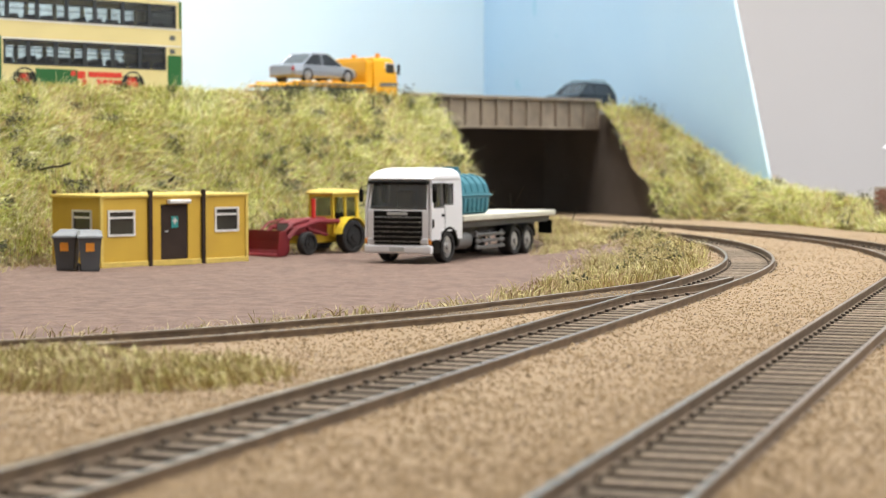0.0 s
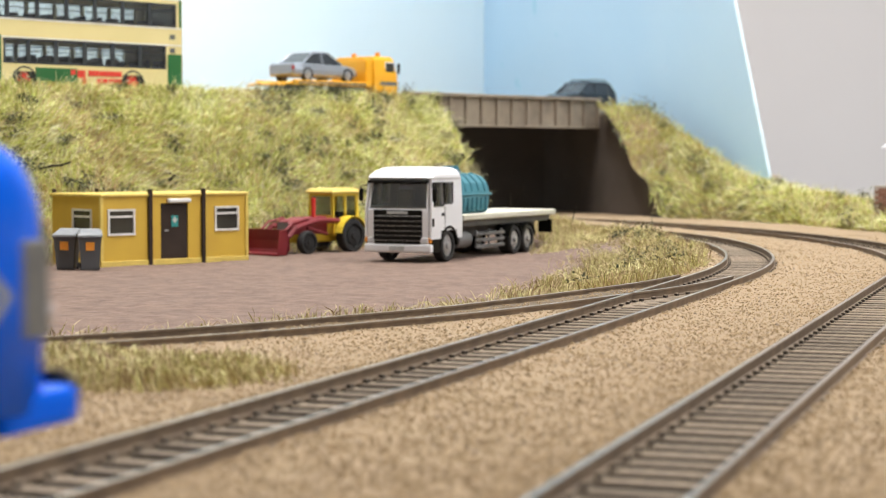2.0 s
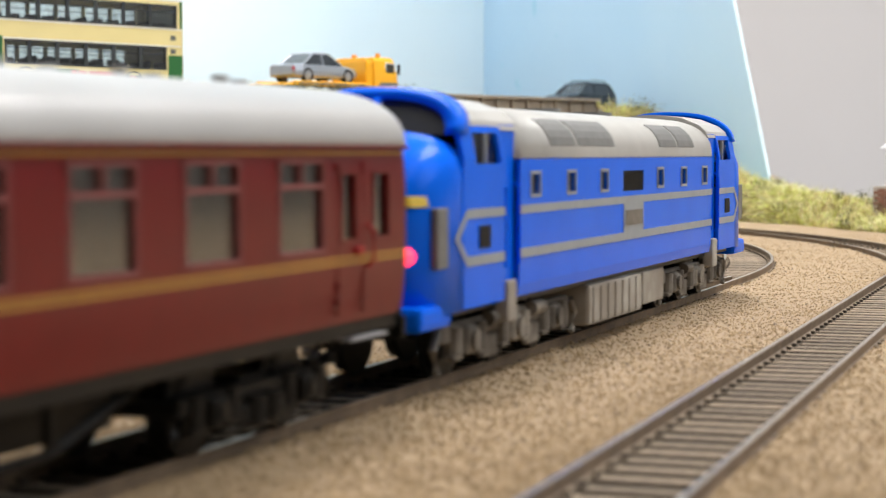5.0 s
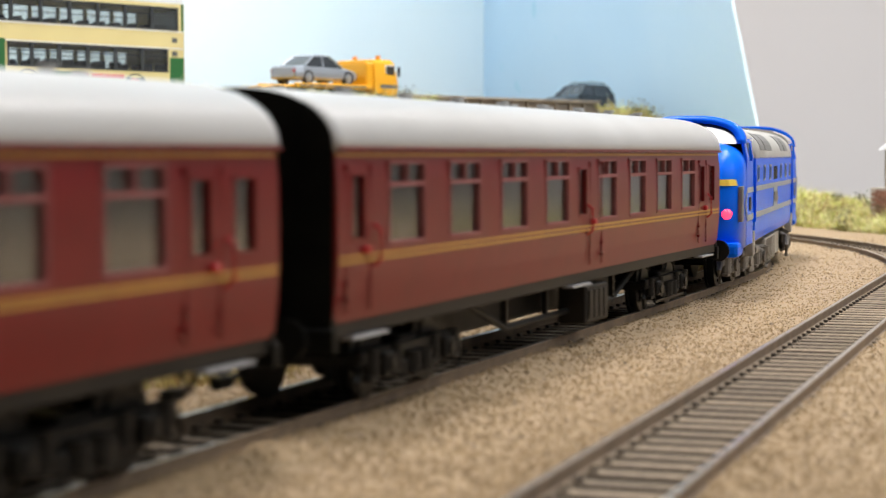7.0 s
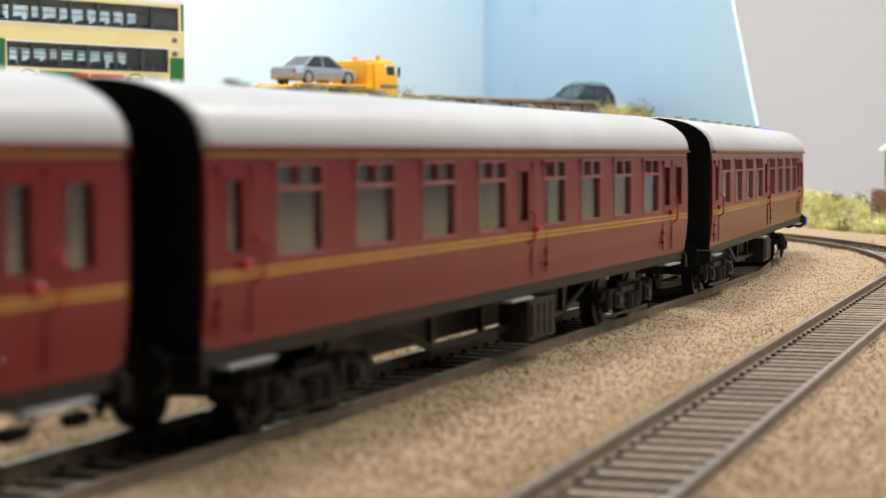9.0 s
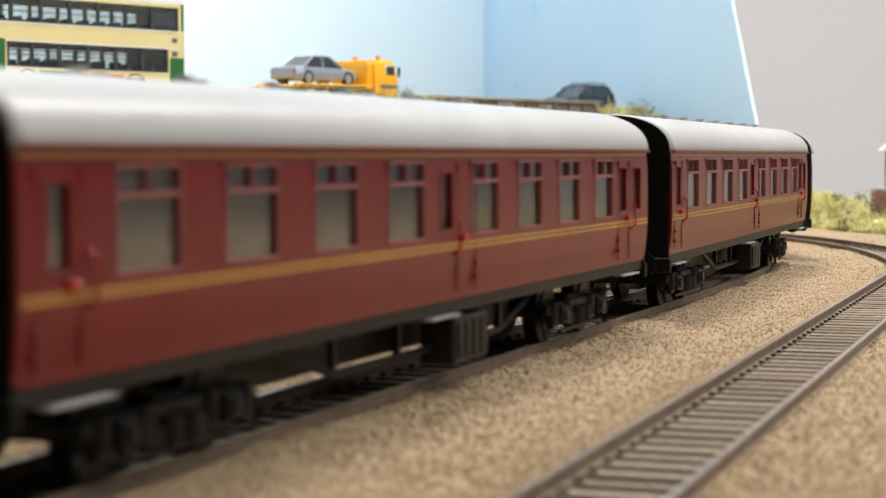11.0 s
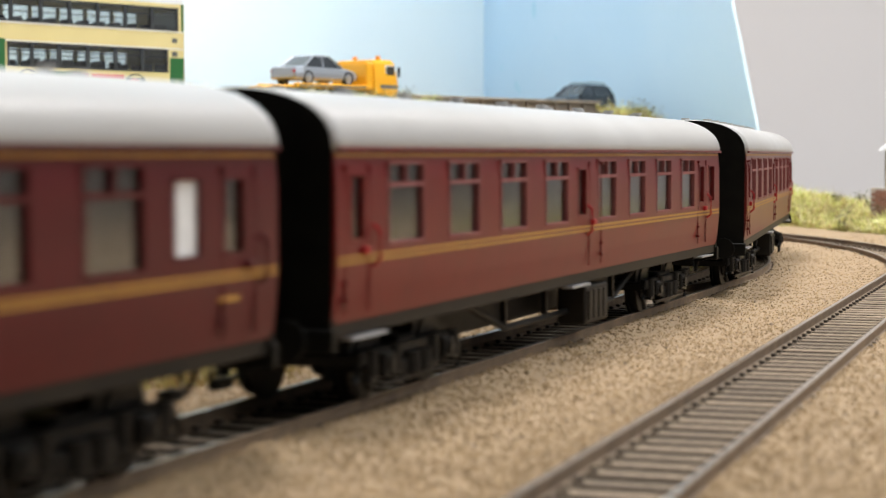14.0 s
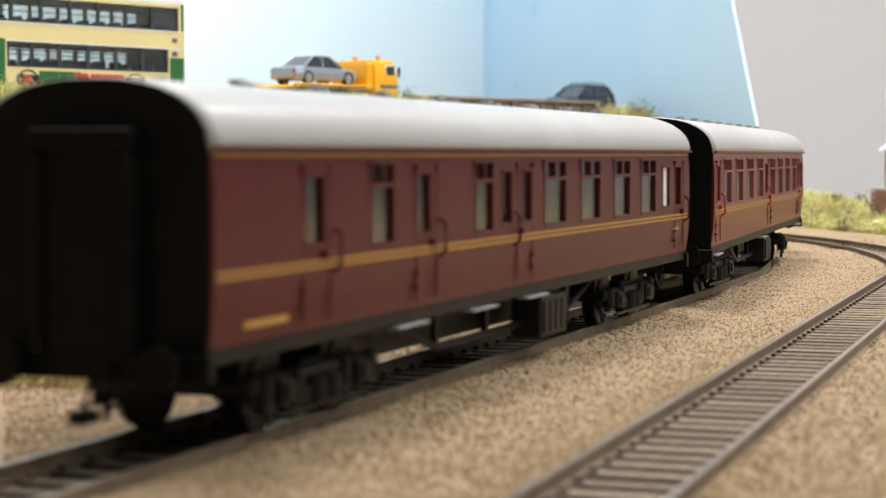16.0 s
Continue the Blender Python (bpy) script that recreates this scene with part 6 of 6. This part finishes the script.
    part("engine_cover", boxed(-W + 0.3, W - 0.3, -1.2, -0.3, 4, 22, 0.4), BUS_GREEN, b, "dark green engine cover")
    bm = bmesh.new()
    loft(bm, [[Vector((sx * w, y, z)) for sx, y in ((-1, y0), (1, y0), (1, y1), (-1, y1))] for z, w, y0, y1 in ((50, 16.2, -0.3, L + 0.3), (52.5, 16.0, 0, L), (54.6, 14.5, 1.2, L - 1.2), (55.2, 12, 3, L - 3))])
    part("roof", bm, WHITE, b, "white roof")
    part("deck", boxed(-W + 1, W - 1, 1, L - 1, 27.4, 28.6), GASKET, b)
    part("floor", boxed(-W + 1, W - 1, 1, L - 1, 7.5, 8.5), GASKET, b)
    for z in (8.5, 28.6):
        for k in range(11):
            y = 9 + k * 10.2
            if z < 10 and (abs(y - 99) < 8 or abs(y - 32) < 7):
                continue
            for sx in (-1, 1):
                bm = bmesh.new()
                box(bm, sx * 9.5 - 5, sx * 9.5 + 5, y, y + 1.5, z, z + 10.4, 0.7)
                box(bm, sx * 9.5 - 5, sx * 9.5 + 5, y, y + 5.5, z + 4.4, z + 6.2, 0.5)
                part("seat", bm, SEAT_BLUE, b)


double_decker()


def saloon_car(name, label, m, paint, length, width, height, estate=False):
    """A car from body rings and a glazed cabin, front towards +y."""
    c = thing(name, label, "car", m)
    h, w = length / 2, width / 2
    sill, belt = height * 0.16, height * 0.6
    bm = bmesh.new()
    rings = []
    for y, k, low, top in ((-h, 0.8, 1.5, 0.9), (-h + 1.2, 0.93, 1.1, 0.98), (-h * 0.75, 1, 1, 1.02), (-h * 0.3, 1, 1, 1.0), (h * 0.3, 1, 1, 0.97), (h * 0.62, 0.99, 1, 0.92), (h * 0.86, 0.93, 1.05, 0.83), (h - 0.9, 0.82, 1.3, 0.72), (h, 0.68, 1.7, 0.6)):
        t = belt * top
        rings.append([Vector((x * w * k, y, z)) for x, z in ((-0.92, sill * low), (0.92, sill * low), (1, sill * low + 1.2), (1, t * 0.62), (0.94, t * 0.92), (0.8, t), (-0.8, t), (-0.94, t * 0.92), (-1, t * 0.62), (-1, sill * low + 1.2))])
    loft(bm, rings)
    part("body", bm, paint, c)
    a0, a1 = (-h * 0.93, -h * 0.72) if estate else (-h * 0.72, -h * 0.36)
    bm = bmesh.new()
    loft(bm, [[Vector((sx * w * k, y, z)) for sx, y in ((-1, y0), (1, y0), (1, y1), (-1, y1))] for z, k, y0, y1 in ((belt * 0.93, 0.88, a0, h * 0.46), (belt * 1.0, 0.87, a0 + 0.6, h * 0.4), (height * 0.93, 0.72, a1, h * 0.08))])
    part("glasshouse", bm, CAR_GLASS, c, "dark tinted glasshouse")
    bm = bmesh.new()
    loft(bm, [[Vector((sx * w * k, y, z)) for sx, y in ((-1, y0), (1, y0), (1, y1), (-1, y1))] for z, k, y0, y1 in ((height * 0.92, 0.745, a1 - 0.5, h * 0.1), (height * 0.97, 0.7, a1 + 0.6, h * 0.06), (height, 0.55, a1 + 3, h * 0.0))])
    part("roof", bm, paint, c)
    for sx in (-1, 1):
        for y0, y1 in ((h * 0.46, h * 0.1), (a0 + 0.4, a1), (-h * 0.12, -h * 0.12)):
            bm = bmesh.new()
            tube(bm, [(sx * w * 0.885, y0, belt * 0.96), (sx * w * 0.735, y1, height * 0.94)], 0.55, 6)
            part("pillar", bm, paint, c)
        for y in (-h * 0.6, h * 0.62):
            road_wheel(c, sx * (w - 1.3), y, height * 0.235, 2.8)
        part("tail_lamp", boxed(sx * w * 0.74 - 1.2, sx * w * 0.74 + 1.6, -h + 0.1, -h + 1.6, belt * 0.62, belt * 0.82, 0.3), LAMP_RED, c, "red tail lamp")
        part("head_lamp", boxed(sx * w * 0.68 - 1.5, sx * w * 0.68 + 1.2, h - 2.6, h - 0.6, belt * 0.45, belt * 0.6, 0.3), LAMP_CLEAR, c, "clear head lamp")
    if estate:
        for sx in (-1, 1):
            bm = bmesh.new()
            tube(bm, [(sx * w * 0.6, a1 + 1, height), (sx * w * 0.6, a1 + 2, height + 1.1), (sx * w * 0.6, -2, height + 1.2), (sx * w * 0.6, 0, height)], 0.4)
            part("roof_rail", bm, CAR_BLACK, c)
    return c


def recovery_truck():
    px_, py_ = -60.0, 1105.0
    t = thing("recovery_truck", "orange-yellow flatbed recovery truck on the embankment road", "truck", at(px_ - 0.751 * 16, py_ + 0.66 * 16, ROAD_Z, -41.3))
    W = 15.2
    # cab, front towards +y
    bm = bmesh.new()
    rings = []
    for z, w, y0, y1 in ((5.5, 15.2, 31, 52), (8, 15.4, 31, 52.4), (16, 15.4, 31, 52.2), (25.2, 14.6, 31, 49.8), (27.2, 13.6, 31.5, 48)):
        rings.append([Vector((x * w, y, z)) for x, y in ((-1, y0), (1, y0), (1, y1 - 1.6), (0.88, y1), (-0.88, y1), (-1, y1 - 1.6))])
    loft(bm, rings)
    part("cab", bm, TOW_YELLOW, t)
    for sx in (-1, 1):
        part("side_window", boxed(sx * 14.95 - 0.5, sx * 14.95 + 0.25, 41, 48.6, 16.6, 23.8, 0.3), DARK_GLASS, t)
        part("window_frame", boxed(sx * 15.0 - 0.5, sx * 15.0 + 0.1, 40.6, 49, 16.2, 24.2, 0.2), WHITE, t)
        part("decal", boxed(sx * 15.4 - 0.3, sx * 15.4 + 0.12, 36, 50, 10.4, 12.6), CHASSIS, t, "dark decal stripe")
        part("headlamp", boxed(sx * 11 - 2, sx * 11 + 2, 51.6, 52.8, 8.4, 10.6, 0.3), LAMP_CLEAR, t)
        part("mirror", boxed(sx * 16.6 - 0.8, sx * 16.6 + 0.8, 49.8, 51.2, 17.5, 23.4, 0.3), BLACK, t)
        for y in (43, -8, -19):
            road_wheel(t, sx * 12.6, y, 5.4, 4.4)
        part("bed_rail", boxed(sx * 14.8 - 0.8, sx * 14.8 + 0.8, -34, 29, 9.2, 12.0, 0.3), TOW_YELLOW, t)
        part("bed_stripe", boxed(sx * 15.7 - 0.2, sx * 15.7 + 0.1, -30, 24, 10.0, 11.0), CHASSIS, t)
    part("windscreen", boxed(-12.6, 12.6, 50.2, 51.2, 16.6, 24, 0.3), DARK_GLASS, t)
    part("bed", boxed(-14.6, 14.6, -33, 29, 9.6, 11.0, 0.2), TOW_YELLOW, t, "yellow tilting bed")
    bm = bmesh.new()
    loft(bm, [[Vector((sx * 14.6, y, z)) for sx, y, z in ((-1, -42, 8.6), (1, -42, 8.6), (1, -32.5, 9.8), (-1, -32.5, 9.8))], [Vector((sx * 14.6, y, z)) for sx, y, z in ((-1, -42, 9.4), (1, -42, 9.4), (1, -32.5, 11.2), (-1, -32.5, 11.2))]])
    part("ramp", bm, TOW_YELLOW, t)
    part("chassis", boxed(-8, 8, -32, 40, 4.6, 9.2, 0.4), CHASSIS, t)
    part("equipment_box", boxed(-14.4, 14.4, 25.5, 30.9, 11.0, 25.0, 0.5), TOW_YELLOW, t)
    for sx in (-1, 1):
        bm = bmesh.new()
        cyl(bm, (sx * 9.5, 40, 28.4), 1.5, 2.6, "Z", 14)
        part("beacon", bm, ORANGE, t, "orange beacon")
    part("light_bar", boxed(-12, 12, 26, 29, 25, 26.4, 0.4), TOW_YELLOW, t)
    c = math.radians(-41.3)
    ox, oy = px_ - 0.751 * 16, py_ + 0.66 * 16
    y = -3.0
    saloon_car("silver_car", "silver saloon car parked on the recovery truck bed", pose((ox - math.sin(c) * y) * MM, (oy + math.cos(c) * y) * MM, (ROAD_Z + 11.3) * MM, 0, 0, -41.3), SILVER, 53, 22.5, 17.6)


recovery_truck()
saloon_car("black_car", "black hatchback car at the end of the bridge", at(92, 1303, ROAD_Z, -41.3 + 180), CAR_BLACK, 56, 24, 19, True)


BRICK = mat("model_brick", (0.2, 0.085, 0.06), (0.26, 0.12, 0.085), rough=0.8, scale=200, bump=0.3, obrand=0.25)
MORTAR = mat("pale_mortar", (0.42, 0.37, 0.33), rough=0.9)


def brick_run(parent, x0, x1, y, z0, z1, ln=3.4, ht=1.15, gap=0.28):
    """Courses of bricks proud of a wall face at y."""
    me = None
    z, row = z0, 0
    while z + ht < z1:
        x = x0 - (ln / 2 if row % 2 else 0)
        while x < x1:
            a, b = max(x, x0), min(x + ln, x1)
            if b - a > ln - 0.1:
                if me is None:
                    ob = part("brick", boxed(-ln / 2, ln / 2, -0.35, 0.2, 0, ht), BRICK, parent)
                    me = ob.data
                else:
                    ob = new("brick", me)
                    ob.parent = parent
                ob.location = ((a + b) / 2 * MM, y * MM, z * MM)
            x += ln + gap
        z += ht + gap
        row += 1


def brick_pier():
    p = thing("brick_pier", "short weathered brick pier in the verge", "brick pier", at(231, 1036, -2.5, -10))
    part("core", boxed(0, 12, 0, 8, -3, 24), MORTAR, p)
    brick_run(p, 0, 12, 0, 0, 24, 3.7)


def lineside_house():
    h = thing("lineside_house", "red brick lineside house with white gable boards", "house", at(252, 1085, -4, -10))
    part("wall", boxed(0, 70, 0, 50, -4, 46), MORTAR, h)
    brick_run(h, 0, 15, 0, 0, 46, 3.4)
    bm = bmesh.new()
    loft(bm, [[Vector((-4, -3, 46)), Vector((74, -3, 46)), Vector((35, -3, 78))], [Vector((-4, 53, 46)), Vector((74, 53, 46)), Vector((35, 53, 78))]])
    part("roof", bm, WHITE, h, "white gable boards and roof")


brick_pier()
lineside_house()


# ---- what moves ----
def front_at(t):
    """Path length of the locomotive's front at t seconds."""
    return float(np.interp(t, FRONT_T, FRONT_S))


def vehicle_pose(s, pivot):
    ax, ay, _ = MAIN(s - pivot)
    bx, by, _ = MAIN(s + pivot)
    return at((ax + bx) / 2, (ay + by) / 2, 0, -math.degrees(math.atan2(bx - ax, by - ay)))


def motions():
    times = [round(0.25 * k, 3) for k in range(65)]
    spin_times = [k / 15 for k in range(241)]
    for ob, offset, pivot, r in TRAIN:
        walk(ob, [(t, vehicle_pose(front_at(t) + offset, pivot)) for t in times])
        for bogie in [c for c in ob.children if c.name.startswith("bogie")]:
            side = math.copysign(pivot, bogie.location.y)
            rows = []
            for t in times:
                s = front_at(t) + offset
                body = vehicle_pose(s, pivot)
                x, y, th = MAIN(s + side)
                rows.append((t, body.inverted() @ at(x, y, 0, -math.degrees(th))))
            walk(bogie, rows)
            for wheels in [c for c in bogie.children if c.name.startswith("wheelset")]:
                y, z = wheels.location.y, wheels.location.z
                walk(wheels, [(t, pose(0, y, z, -math.degrees(front_at(t) / r), 0, 0)) for t in spin_times])


motions()
